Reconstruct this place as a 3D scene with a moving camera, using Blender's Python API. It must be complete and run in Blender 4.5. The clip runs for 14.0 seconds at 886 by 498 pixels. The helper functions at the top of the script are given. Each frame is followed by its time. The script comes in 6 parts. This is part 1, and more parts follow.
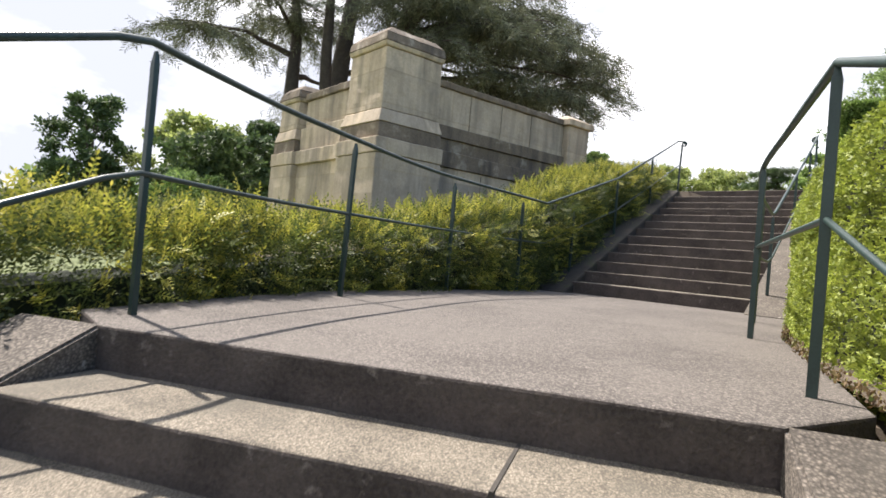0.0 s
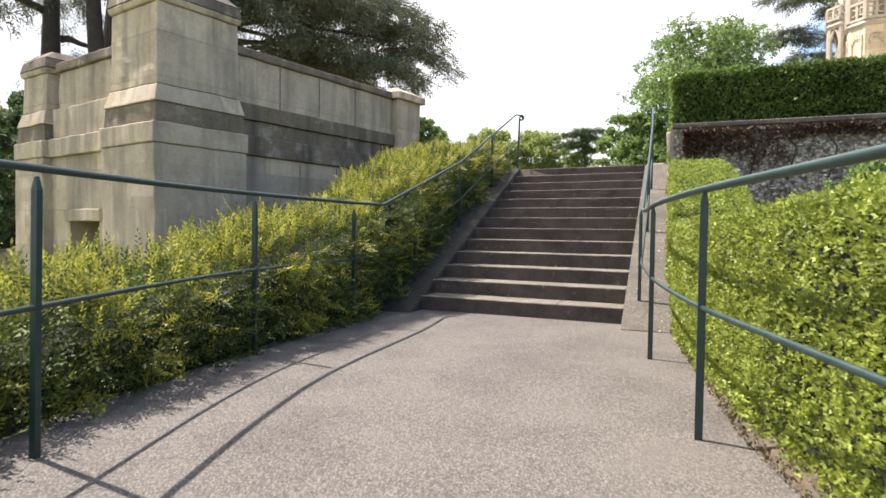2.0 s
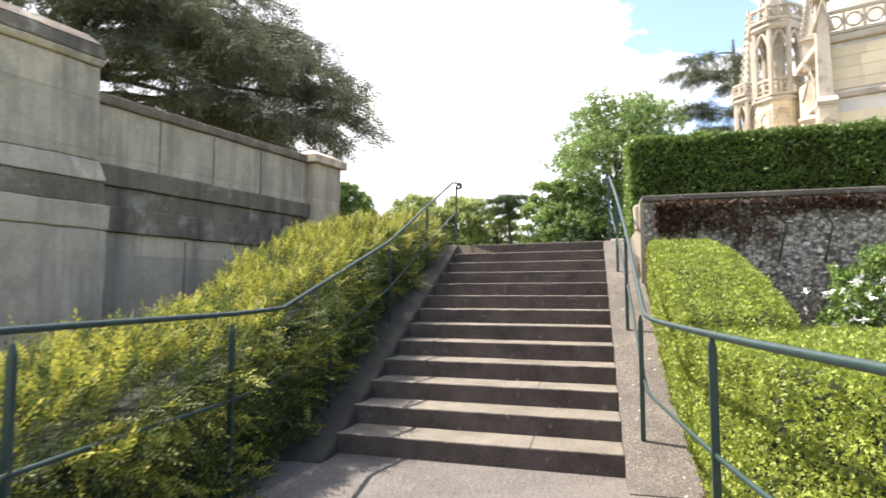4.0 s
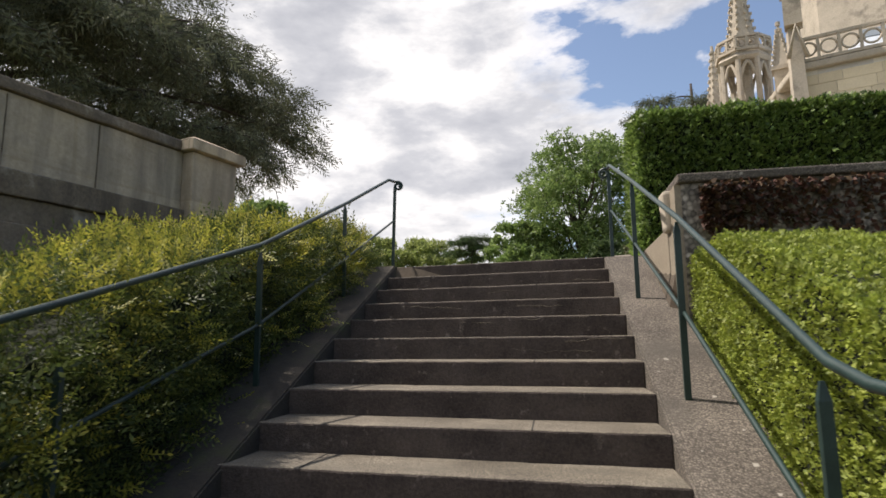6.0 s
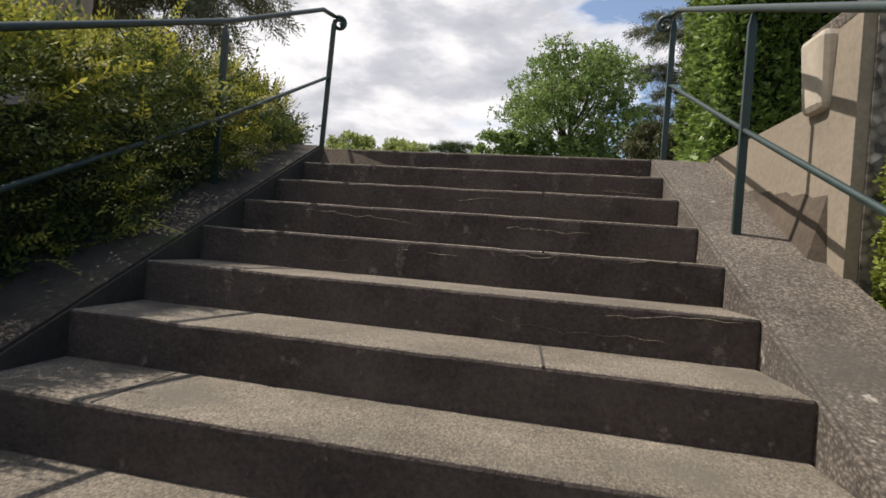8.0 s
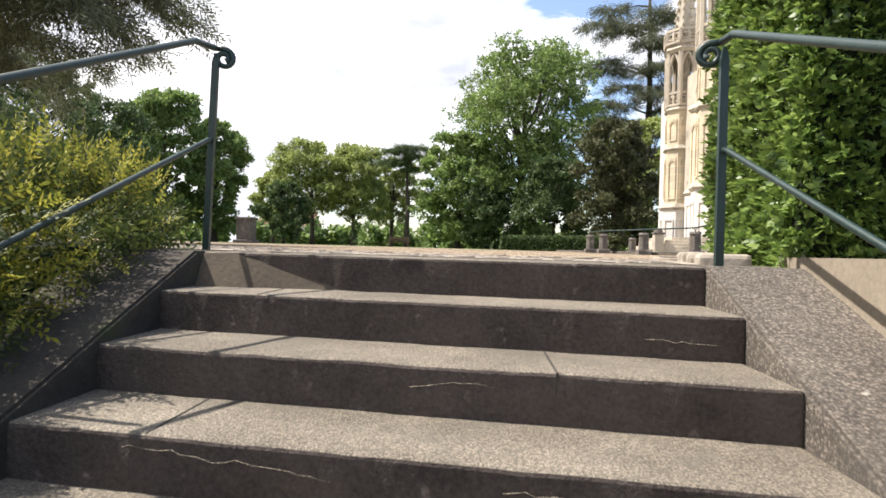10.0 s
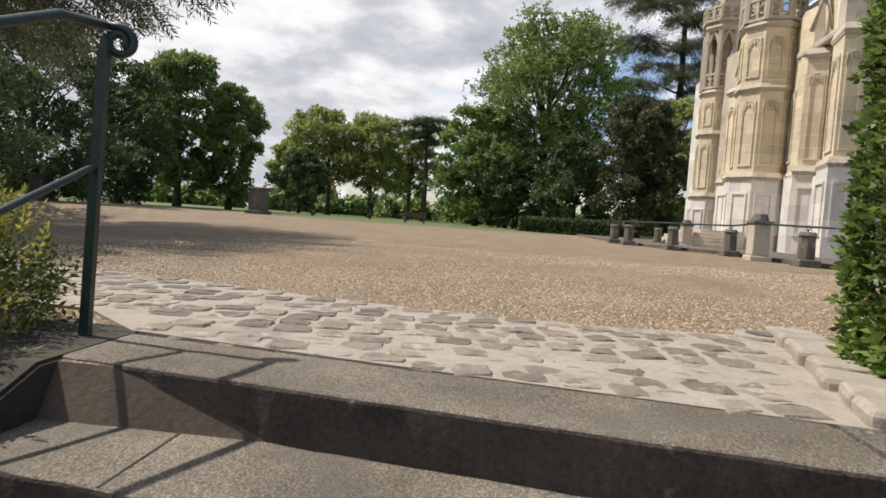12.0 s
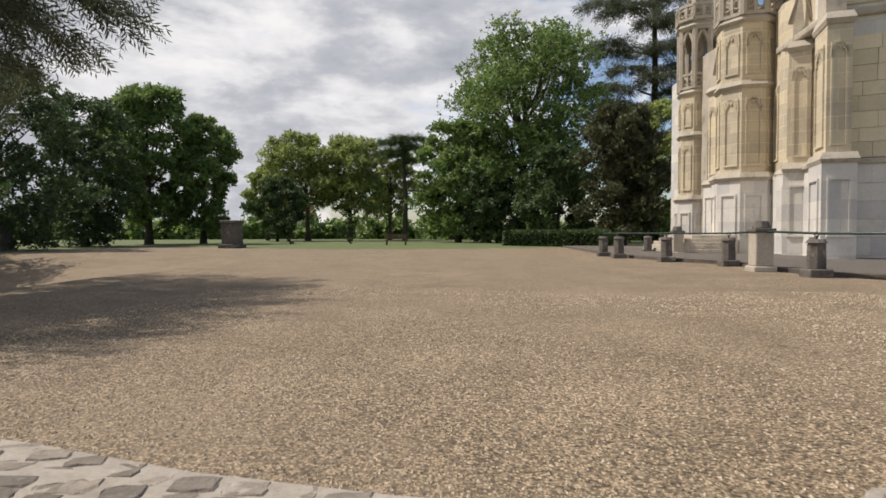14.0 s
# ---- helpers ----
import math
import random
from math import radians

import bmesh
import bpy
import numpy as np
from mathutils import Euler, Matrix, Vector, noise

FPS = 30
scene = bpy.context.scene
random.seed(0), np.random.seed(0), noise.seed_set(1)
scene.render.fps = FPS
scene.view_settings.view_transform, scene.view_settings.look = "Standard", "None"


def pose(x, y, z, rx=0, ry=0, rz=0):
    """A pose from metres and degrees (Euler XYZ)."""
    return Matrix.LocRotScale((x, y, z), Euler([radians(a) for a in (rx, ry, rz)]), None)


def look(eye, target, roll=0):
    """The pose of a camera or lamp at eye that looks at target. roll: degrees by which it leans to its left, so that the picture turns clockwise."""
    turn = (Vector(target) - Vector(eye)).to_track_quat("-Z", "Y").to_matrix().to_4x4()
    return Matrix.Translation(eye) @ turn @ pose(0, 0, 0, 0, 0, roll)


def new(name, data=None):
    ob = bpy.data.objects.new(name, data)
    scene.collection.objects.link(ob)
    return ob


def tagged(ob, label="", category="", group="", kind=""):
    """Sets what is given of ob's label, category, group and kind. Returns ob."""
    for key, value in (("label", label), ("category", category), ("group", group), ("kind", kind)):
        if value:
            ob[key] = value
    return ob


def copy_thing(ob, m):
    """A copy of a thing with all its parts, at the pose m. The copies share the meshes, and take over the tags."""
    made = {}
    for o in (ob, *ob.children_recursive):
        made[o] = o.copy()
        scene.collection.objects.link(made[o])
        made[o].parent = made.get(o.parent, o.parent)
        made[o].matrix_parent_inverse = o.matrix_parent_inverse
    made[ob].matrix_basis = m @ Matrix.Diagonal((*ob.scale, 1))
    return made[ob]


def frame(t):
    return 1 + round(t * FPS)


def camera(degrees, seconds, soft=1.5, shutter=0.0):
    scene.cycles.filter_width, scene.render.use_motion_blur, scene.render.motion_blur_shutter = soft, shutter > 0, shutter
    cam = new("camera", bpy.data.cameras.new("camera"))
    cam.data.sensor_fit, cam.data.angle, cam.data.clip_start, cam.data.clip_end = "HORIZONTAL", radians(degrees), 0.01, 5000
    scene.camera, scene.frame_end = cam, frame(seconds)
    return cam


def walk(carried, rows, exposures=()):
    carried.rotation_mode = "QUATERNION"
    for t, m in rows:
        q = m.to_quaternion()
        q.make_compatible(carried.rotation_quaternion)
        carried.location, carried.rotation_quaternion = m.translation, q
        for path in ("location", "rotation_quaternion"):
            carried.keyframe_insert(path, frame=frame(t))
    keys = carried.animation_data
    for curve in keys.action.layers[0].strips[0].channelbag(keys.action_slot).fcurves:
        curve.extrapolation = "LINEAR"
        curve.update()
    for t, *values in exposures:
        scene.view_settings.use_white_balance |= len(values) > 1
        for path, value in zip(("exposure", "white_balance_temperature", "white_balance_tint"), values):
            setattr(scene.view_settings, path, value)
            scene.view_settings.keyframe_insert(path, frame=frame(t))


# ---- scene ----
cam = camera(73.2, 14.0, soft=1.6, shutter=0.2)
PATH = [
    (0.0, pose(1.315, -8.108, 0.387, 90.58, -5.02, 36.66)),
    (0.5, pose(1.072, -7.769, 0.530, 89.96, -1.66, 33.21)),
    (1.0, pose(0.879, -7.410, 0.677, 87.97, -1.26, 30.88)),
    (1.5, pose(0.680, -7.043, 0.852, 86.30, -3.84, 24.46)),
    (2.0, pose(0.439, -6.593, 0.985, 88.13, -0.70, 20.78)),
    (2.5, pose(0.312, -6.242, 1.176, 88.36, -4.62, 20.48)),
    (3.0, pose(0.218, -5.886, 1.371, 88.37, 0.18, 21.23)),
    (3.5, pose(0.069, -5.493, 1.445, 93.69, -2.54, 23.19)),
    (4.0, pose(-0.247, -4.799, 1.387, 94.26, 0.05, 13.65)),
    (4.2, pose(-0.228, -4.539, 1.413, 96.45, 1.09, 11.36)),
    (6.5, pose(-0.710, -0.948, 1.330, 98.64, 0.01, 9.51)),
    (7.0, pose(-0.771, -0.299, 1.349, 93.34, -3.92, 8.41)),
    (9.5, pose(-0.845, 1.929, 2.053, 88.87, -4.53, 7.09)),
    (10.0, pose(-0.970, 2.241, 2.263, 89.86, -1.56, 3.76)),
    (10.5, pose(-0.933, 2.463, 2.368, 88.53, -3.23, 7.98)),
    (11.0, pose(-1.007, 2.777, 2.511, 87.07, -3.69, 3.84)),
    (11.5, pose(-0.949, 3.105, 2.652, 88.04, -0.12, 2.75)),
    (12.0, pose(-1.022, 3.438, 2.738, 87.08, -3.98, 5.41)),
    (12.5, pose(-0.989, 3.778, 2.843, 90.24, -0.01, 2.51)),
    (13.0, pose(-0.940, 4.121, 2.901, 88.53, -2.06, 4.22)),
    (13.5, pose(-0.986, 4.395, 3.016, 89.06, -3.31, 2.12)),
    (14.0, pose(-0.981, 4.756, 3.128, 88.50, -0.01, 3.92)),
]

EXPOSURES = [(t, e, 6800 if 6 < t < 8 else 6550 if t < 10 else 6620, 14 if t < 10 else 13) for t, e in ((0.0, 1.2), (2.0, 1.33), (3.0, 1.65), (4.2, 1.58), (6.3, 0.16), (7.2, -0.07), (9.3, 1.03), (10.5, 0.97), (11.5, 0.55), (12.5, 0.0), (14.0, -0.02))]
walk(cam, PATH, EXPOSURES)

# ---- world and sun ----
SUN_TRAVEL = Vector((0.655, -0.115, -1.0)).normalized()
SUN_ELEV = math.asin(-SUN_TRAVEL.z)
SUN_AZ = math.atan2(-SUN_TRAVEL.x, -SUN_TRAVEL.y)
world = bpy.data.worlds.new("world")
scene.world = world
world.use_nodes = True
wn, wl = world.node_tree.nodes, world.node_tree.links
wn.clear()
w_out = wn.new("ShaderNodeOutputWorld")
sky = wn.new("ShaderNodeTexSky")
sky.sky_type, sky.sun_disc = "NISHITA", False
sky.sun_elevation, sky.sun_rotation = SUN_ELEV, SUN_AZ
sky.air_density, sky.dust_density = 1.0, 1.2
bg_sky = wn.new("ShaderNodeBackground")
bg_sky.inputs[1].default_value = 0.13
wl.new(sky.outputs[0], bg_sky.inputs[0])
w_co = wn.new("ShaderNodeTexCoord")
w_sep = wn.new("ShaderNodeSeparateXYZ")
wl.new(w_co.outputs["Generated"], w_sep.inputs[0])


def wmath(op, a, b):
    n = wn.new("ShaderNodeMath")
    n.operation = op
    for i, v in enumerate((a, b)):
        if isinstance(v, (int, float)):
            n.inputs[i].default_value = v
        else:
            wl.new(v, n.inputs[i])
    return n.outputs[0]


w_comb = wn.new("ShaderNodeCombineXYZ")
wl.new(w_sep.outputs[0], w_comb.inputs[0])
wl.new(w_sep.outputs[1], w_comb.inputs[1])
wl.new(wmath("MULTIPLY", w_sep.outputs[2], 2.4), w_comb.inputs[2])


def wnoise(scale, detail, rough, dist=0.0):
    n = wn.new("ShaderNodeTexNoise")
    n.inputs["Scale"].default_value, n.inputs["Detail"].default_value = scale, detail
    n.inputs["Roughness"].default_value, n.inputs["Distortion"].default_value = rough, dist
    wl.new(w_comb.outputs[0], n.inputs["Vector"])
    return n.outputs[0]


def wramp(src, stops):
    n = wn.new("ShaderNodeValToRGB")
    els = n.color_ramp.elements
    while len(els) < len(stops):
        els.new(0.5)
    for e, (p, c) in zip(els, stops):
        e.position, e.color = p, (*c, 1)
    wl.new(src, n.inputs[0])
    return n.outputs[0]


# more cloud toward the left of the walk, clearer to its right
w_bias = wmath("MULTIPLY", w_sep.outputs[0], -0.38)
w_puff = wnoise(2.3, 10, 0.56, 0.15)
w_dens = wmath("ADD", w_puff, w_bias)
cover = wramp(w_dens, [(0.465, (0, 0, 0)), (0.495, (0.7, 0.7, 0.7)), (0.54, (1, 1, 1))])
w_shade = wmath("ADD", wmath("MULTIPLY", w_dens, 0.45), wmath("MULTIPLY", wnoise(5.2, 8, 0.58, 0.1), 0.55))
tone = wramp(w_shade, [(0.46, (1.05, 1.05, 1.05)), (0.52, (0.88, 0.90, 0.92)), (0.585, (0.60, 0.63, 0.68)), (0.68, (0.44, 0.47, 0.53))])
bg_cloud = wn.new("ShaderNodeBackground")
bg_cloud.inputs[1].default_value = 0.88
wl.new(tone, bg_cloud.inputs[0])
w_mix = wn.new("ShaderNodeMixShader")
wl.new(cover, w_mix.inputs[0])
wl.new(bg_sky.outputs[0], w_mix.inputs[1])
wl.new(bg_cloud.outputs[0], w_mix.inputs[2])
wl.new(w_mix.outputs[0], w_out.inputs[0])

sun_data = bpy.data.lights.new("sun", "SUN")
sun_data.energy, sun_data.angle, sun_data.color = 4.5, radians(0.6), (1.0, 0.95, 0.87)
sun = new("sun", sun_data)
sun.matrix_world = look((0, 0, 60), Vector((0, 0, 60)) + SUN_TRAVEL)

# ---- materials ----


def material(name, dark, light, scale=6.0, rough=0.85, bump=0.3, fine=60.0, stain=None, stain_scale=0.8, stain_at=(0.55, 0.7), metallic=0.0, spread=(0.3, 0.7), per_object=0.0, bump_dist=0.01, cells=0.0, cell_mix=0.5, courses=None, streak=None, lichen=None):
    """Base colour between two tones by coarse and fine noise in world-size object space, optional blotches, and bump."""
    m = bpy.data.materials.new(name)
    m.use_nodes = True
    n, l = m.node_tree.nodes, m.node_tree.links
    b = n["Principled BSDF"]
    b.inputs["Roughness"].default_value, b.inputs["Metallic"].default_value = rough, metallic
    geo = n.new("ShaderNodeNewGeometry")

    def tex(sc, detail=6.0, r=0.6):
        t = n.new("ShaderNodeTexNoise")
        t.inputs["Scale"].default_value, t.inputs["Detail"].default_value, t.inputs["Roughness"].default_value = sc, detail, r
        l.new(geo.outputs["Position"], t.inputs["Vector"])
        return t.outputs[0]

    coarse, grain = tex(scale), tex(fine, 3.0, 0.7)
    mixv = n.new("ShaderNodeMath")
    mixv.operation = "MULTIPLY_ADD"
    mixv.inputs[1].default_value = 0.45
    l.new(grain, mixv.inputs[0])
    half = n.new("ShaderNodeMath")
    half.operation = "MULTIPLY"
    half.inputs[1].default_value = 0.55
    l.new(coarse, half.inputs[0])
    l.new(half.outputs[0], mixv.inputs[2])
    ramp = n.new("ShaderNodeValToRGB")
    ramp.color_ramp.elements[0].position, ramp.color_ramp.elements[1].position = spread
    ramp.color_ramp.elements[0].color, ramp.color_ramp.elements[1].color = (*dark, 1), (*light, 1)
    l.new(mixv.outputs[0], ramp.inputs[0])
    col = ramp.outputs[0]
    if cells:
        vo = n.new("ShaderNodeTexVoronoi")
        vo.inputs["Scale"].default_value = cells
        l.new(geo.outputs["Position"], vo.inputs["Vector"])
        sp = n.new("ShaderNodeSeparateColor")
        l.new(vo.outputs["Color"], sp.inputs[0])
        vr = n.new("ShaderNodeMapRange")
        vr.inputs[3].default_value, vr.inputs[4].default_value = 1 - cell_mix, 1 + cell_mix
        l.new(sp.outputs[0], vr.inputs[0])
        edge = n.new("ShaderNodeMapRange")
        edge.inputs[1].default_value, edge.inputs[2].default_value = 0.25, 0.62
        edge.inputs[3].default_value, edge.inputs[4].default_value = 1.0, 0.45
        l.new(vo.outputs["Distance"], edge.inputs[0])
        mu = n.new("ShaderNodeMath")
        mu.operation = "MULTIPLY"
        l.new(vr.outputs[0], mu.inputs[0])
        l.new(edge.outputs[0], mu.inputs[1])
        hv = n.new("ShaderNodeHueSaturation")
        l.new(mu.outputs[0], hv.inputs["Value"])
        l.new(col, hv.inputs["Color"])
        col = hv.outputs[0]
    if courses:
        sx = n.new("ShaderNodeSeparateXYZ")
        l.new(geo.outputs["Position"], sx.inputs[0])
        ad = n.new("ShaderNodeMath")
        ad.operation = "SUBTRACT"
        l.new(sx.outputs[0], ad.inputs[0])
        l.new(sx.outputs[1], ad.inputs[1])
        cb = n.new("ShaderNodeCombineXYZ")
        l.new(ad.outputs[0], cb.inputs[0])
        l.new(sx.outputs[2], cb.inputs[1])
        br = n.new("ShaderNodeTexBrick")
        br.inputs["Scale"].default_value = 1.0
        br.inputs["Brick Width"].default_value, br.inputs["Row Height"].default_value = courses[0], courses[1]
        br.inputs["Mortar Size"].default_value, br.inputs["Mortar Smooth"].default_value = 0.016, 0.3
        br.inputs["Color1"].default_value, br.inputs["Color2"].default_value = (0.78, 0.78, 0.80, 1), (1.05, 1.03, 1.0, 1)
        br.inputs["Mortar"].default_value = courses[2]
        l.new(cb.outputs[0], br.inputs["Vector"])
        bx = n.new("ShaderNodeMix")
        bx.data_type, bx.blend_type = "RGBA", "MULTIPLY"
        bx.inputs[0].default_value = 1.0
        l.new(col, bx.inputs[6])
        l.new(br.outputs["Color"], bx.inputs[7])
        col = bx.outputs[2]
    if stain:
        sr = n.new("ShaderNodeValToRGB")
        sr.color_ramp.elements[0].position, sr.color_ramp.elements[1].position = stain_at
        l.new(tex(stain_scale, 8.0, 0.65), sr.inputs[0])
        mx = n.new("ShaderNodeMix")
        mx.data_type = "RGBA"
        l.new(sr.outputs[0], mx.inputs[0])
        l.new(col, mx.inputs[6])
        mx.inputs[7].default_value = (*stain, 1)
        col = mx.outputs[2]
    if streak:
        mp = n.new("ShaderNodeMapping")
        mp.inputs["Scale"].default_value = (3.2, 3.2, 0.35)
        l.new(geo.outputs["Position"], mp.inputs["Vector"])
        st = n.new("ShaderNodeTexNoise")
        st.inputs["Scale"].default_value, st.inputs["Detail"].default_value, st.inputs["Roughness"].default_value = 1.0, 7.0, 0.62
        l.new(mp.outputs[0], st.inputs["Vector"])
        sk = n.new("ShaderNodeValToRGB")
        sk.color_ramp.elements[0].position, sk.color_ramp.elements[1].position = 0.44, 0.74
        l.new(st.outputs[0], sk.inputs[0])
        mk = n.new("ShaderNodeMix")
        mk.data_type = "RGBA"
        l.new(sk.outputs[0], mk.inputs[0])
        l.new(col, mk.inputs[6])
        mk.inputs[7].default_value = (*streak, 1)
        col = mk.outputs[2]
    if lichen:
        lv = n.new("ShaderNodeTexVoronoi")
        lv.inputs["Scale"].default_value = 7.0
        wv = n.new("ShaderNodeVectorMath")
        wv.operation = "MULTIPLY_ADD"
        wt = n.new("ShaderNodeTexNoise")
        wt.inputs["Scale"].default_value = 30.0
        l.new(geo.outputs["Position"], wt.inputs["Vector"])
        l.new(wt.outputs["Color"], wv.inputs[0])
        wv.inputs[1].default_value = (0.05, 0.05, 0.05)
        l.new(geo.outputs["Position"], wv.inputs[2])
        l.new(wv.outputs[0], lv.inputs["Vector"])
        lr = n.new("ShaderNodeValToRGB")
        lr.color_ramp.elements[0].position, lr.color_ramp.elements[1].position = 0.06, 0.11
        lr.color_ramp.elements[0].color, lr.color_ramp.elements[1].color = (0.8, 0.8, 0.8, 1), (0, 0, 0, 1)
        l.new(lv.outputs["Distance"], lr.inputs[0])
        lm = n.new("ShaderNodeMix")
        lm.data_type = "RGBA"
        l.new(lr.outputs[0], lm.inputs[0])
        l.new(col, lm.inputs[6])
        lm.inputs[7].default_value = (*lichen, 1)
        col = lm.outputs[2]
    if per_object:
        info = n.new("ShaderNodeObjectInfo")
        hsv = n.new("ShaderNodeHueSaturation")
        mr = n.new("ShaderNodeMapRange")
        mr.inputs[3].default_value, mr.inputs[4].default_value = 1 - per_object, 1 + per_object
        l.new(info.outputs["Random"], mr.inputs[0])
        l.new(mr.outputs[0], hsv.inputs["Value"])
        l.new(col, hsv.inputs["Color"])
        col = hsv.outputs[0]
    l.new(col, b.inputs["Base Color"])
    if bump:
        bp = n.new("ShaderNodeBump")
        bp.inputs["Strength"].default_value, bp.inputs["Distance"].default_value = bump, bump_dist
        l.new(mixv.outputs[0], bp.inputs["Height"])
        l.new(bp.outputs[0], b.inputs["Normal"])
    return m


def leaf_material(name, tones, translucent=0.35, rough=0.68, patch=0.9):
    """Leaves whose tone varies leaf by leaf, with some light through them."""
    m = bpy.data.materials.new(name)
    m.use_nodes = True
    n, l = m.node_tree.nodes, m.node_tree.links
    b, out = n["Principled BSDF"], n["Material Output"]
    b.inputs["Roughness"].default_value = rough
    geo = n.new("ShaderNodeNewGeometry")
    ramp = n.new("ShaderNodeValToRGB")
    els = ramp.color_ramp.elements
    while len(els) < len(tones):
        els.new(0.5)
    for i, (e, c) in enumerate(zip(els, tones)):
        e.position, e.color = i / (len(tones) - 1), (*c, 1)
    l.new(geo.outputs["Random Per Island"], ramp.inputs[0])
    noi = n.new("ShaderNodeTexNoise")
    noi.inputs["Scale"].default_value = patch
    l.new(geo.outputs["Position"], noi.inputs["Vector"])
    hsv = n.new("ShaderNodeHueSaturation")
    mr = n.new("ShaderNodeMapRange")
    mr.inputs[1].default_value, mr.inputs[2].default_value = 0.3, 0.7
    mr.inputs[3].default_value, mr.inputs[4].default_value = 0.7, 1.3
    l.new(noi.outputs[0], mr.inputs[0])
    l.new(mr.outputs[0], hsv.inputs["Value"])
    l.new(ramp.outputs[0], hsv.inputs["Color"])
    l.new(hsv.outputs[0], b.inputs["Base Color"])
    tr = n.new("ShaderNodeBsdfTranslucent")
    l.new(hsv.outputs[0], tr.inputs[0])
    mix = n.new("ShaderNodeMixShader")
    mix.inputs[0].default_value = translucent
    l.new(b.outputs[0], mix.inputs[1])
    l.new(tr.outputs[0], mix.inputs[2])
    l.new(mix.outputs[0], out.inputs[0])
    return m


M_STEP = material("step_concrete", (0.145, 0.122, 0.09), (0.345, 0.298, 0.228), 2.2, 0.92, 0.9, 120.0, stain=(0.11, 0.098, 0.076), stain_scale=2.4, stain_at=(0.5, 0.72), spread=(0.36, 0.64), cells=140.0, cell_mix=0.28)
# riser colour holds grime and also the shade of the unlit fronts
M_RISER = material("grimed_shaded_riser_concrete", (0.033, 0.025, 0.022), (0.108, 0.086, 0.074), 3.5, 0.95, 1.0, 60.0, stain=(0.19, 0.16, 0.138), stain_scale=13.0, stain_at=(0.62, 0.72), spread=(0.34, 0.66), bump_dist=0.02)
M_LAND = material("pebble_concrete", (0.108, 0.092, 0.079), (0.245, 0.215, 0.187), 1.0, 0.94, 0.9, 90.0, stain=(0.115, 0.10, 0.086), stain_scale=1.0, stain_at=(0.5, 0.74), spread=(0.33, 0.66), cells=105.0, cell_mix=0.36)
M_KERB = material("kerb_concrete", (0.085, 0.07, 0.058), (0.27, 0.232, 0.19), 2.5, 0.94, 0.9, 60.0, stain=(0.075, 0.066, 0.055), stain_scale=1.7, stain_at=(0.52, 0.75), cells=95.0, cell_mix=0.36, lichen=(0.42, 0.39, 0.34))
# mossy kerb whose near-black base carries the shade cast by the hedge
M_SHADED_MOSSKERB = material("hedge_shaded_mossy_kerb", (0.022, 0.018, 0.014), (0.075, 0.062, 0.046), 3.0, 0.95, 0.9, 45.0, stain=(0.05, 0.06, 0.02), stain_scale=3.0, stain_at=(0.55, 0.72))
M_JOINT = material("joint_dark", (0.02, 0.018, 0.015), (0.07, 0.06, 0.05), 8.0, 0.95, 0.2)
M_GRAVEL = material("gravel", (0.235, 0.172, 0.106), (0.40, 0.302, 0.193), 0.9, 0.95, 1.0, 34.0, stain=(0.26, 0.20, 0.135), stain_scale=0.35, stain_at=(0.50, 0.95), spread=(0.36, 0.64), bump_dist=0.015, cells=70.0, cell_mix=0.75)
M_PEBBLE = leaf_material("gravel_stone", [(0.13, 0.10, 0.065), (0.26, 0.195, 0.125), (0.40, 0.31, 0.205), (0.62, 0.51, 0.38)], 0.0, 0.9, 0.05)
M_GRASS = material("lawn", (0.065, 0.088, 0.028), (0.145, 0.17, 0.058), 0.8, 0.95, 0.8, 30.0)
M_SOIL = material("soil", (0.05, 0.04, 0.03), (0.13, 0.10, 0.07), 3.0, 0.95, 0.8, 40.0)
M_COBBLE = material("cobble_stone", (0.12, 0.10, 0.078), (0.29, 0.245, 0.195), 9.0, 0.85, 0.9, 50.0, stain=(0.37, 0.335, 0.28), stain_scale=11.0, stain_at=(0.56, 0.68), per_object=0.35, bump_dist=0.02)
M_MORTAR = material("pale_mortar", (0.255, 0.222, 0.18), (0.41, 0.365, 0.305), 5.0, 0.95, 0.8, 40.0, stain=(0.25, 0.215, 0.175), stain_scale=3.0, stain_at=(0.55, 0.7))
M_IRON = material("green_painted_iron", (0.010, 0.024, 0.021), (0.028, 0.056, 0.050), 12.0, 0.42, 0.15, 120.0)
M_MONU = material("weathered_limestone", (0.41, 0.325, 0.224), (0.65, 0.54, 0.40), 1.6, 0.92, 0.9, 22.0, stain=(0.17, 0.146, 0.117), stain_scale=1.5, stain_at=(0.52, 0.84), courses=(1.5, 0.62, (0.80, 0.78, 0.75, 1)), streak=(0.20, 0.168, 0.13))
M_MONU_DARK = material("blackened_limestone", (0.088, 0.067, 0.047), (0.29, 0.225, 0.158), 1.3, 0.92, 0.9, 30.0, stain=(0.36, 0.31, 0.24), stain_scale=2.6, stain_at=(0.55, 0.66), streak=(0.07, 0.058, 0.047))
# near-black colour in place of the shade inside doorways
M_DARK = material("painted_interior_shade", (0.015, 0.013, 0.012), (0.03, 0.027, 0.025), 4.0, 0.9, 0.1)
M_CHAPEL = material("warm_ashlar", (0.53, 0.455, 0.325), (0.75, 0.66, 0.49), 0.8, 0.9, 0.5, 14.0, stain=(0.36, 0.315, 0.24), stain_scale=0.6, stain_at=(0.55, 0.8), courses=(1.0, 0.46, (1.12, 1.12, 1.14, 1)))
M_BLOCK = material("ashlar_block", (0.60, 0.515, 0.36), (0.79, 0.69, 0.50), 0.9, 0.88, 0.3, 14.0, per_object=0.12)
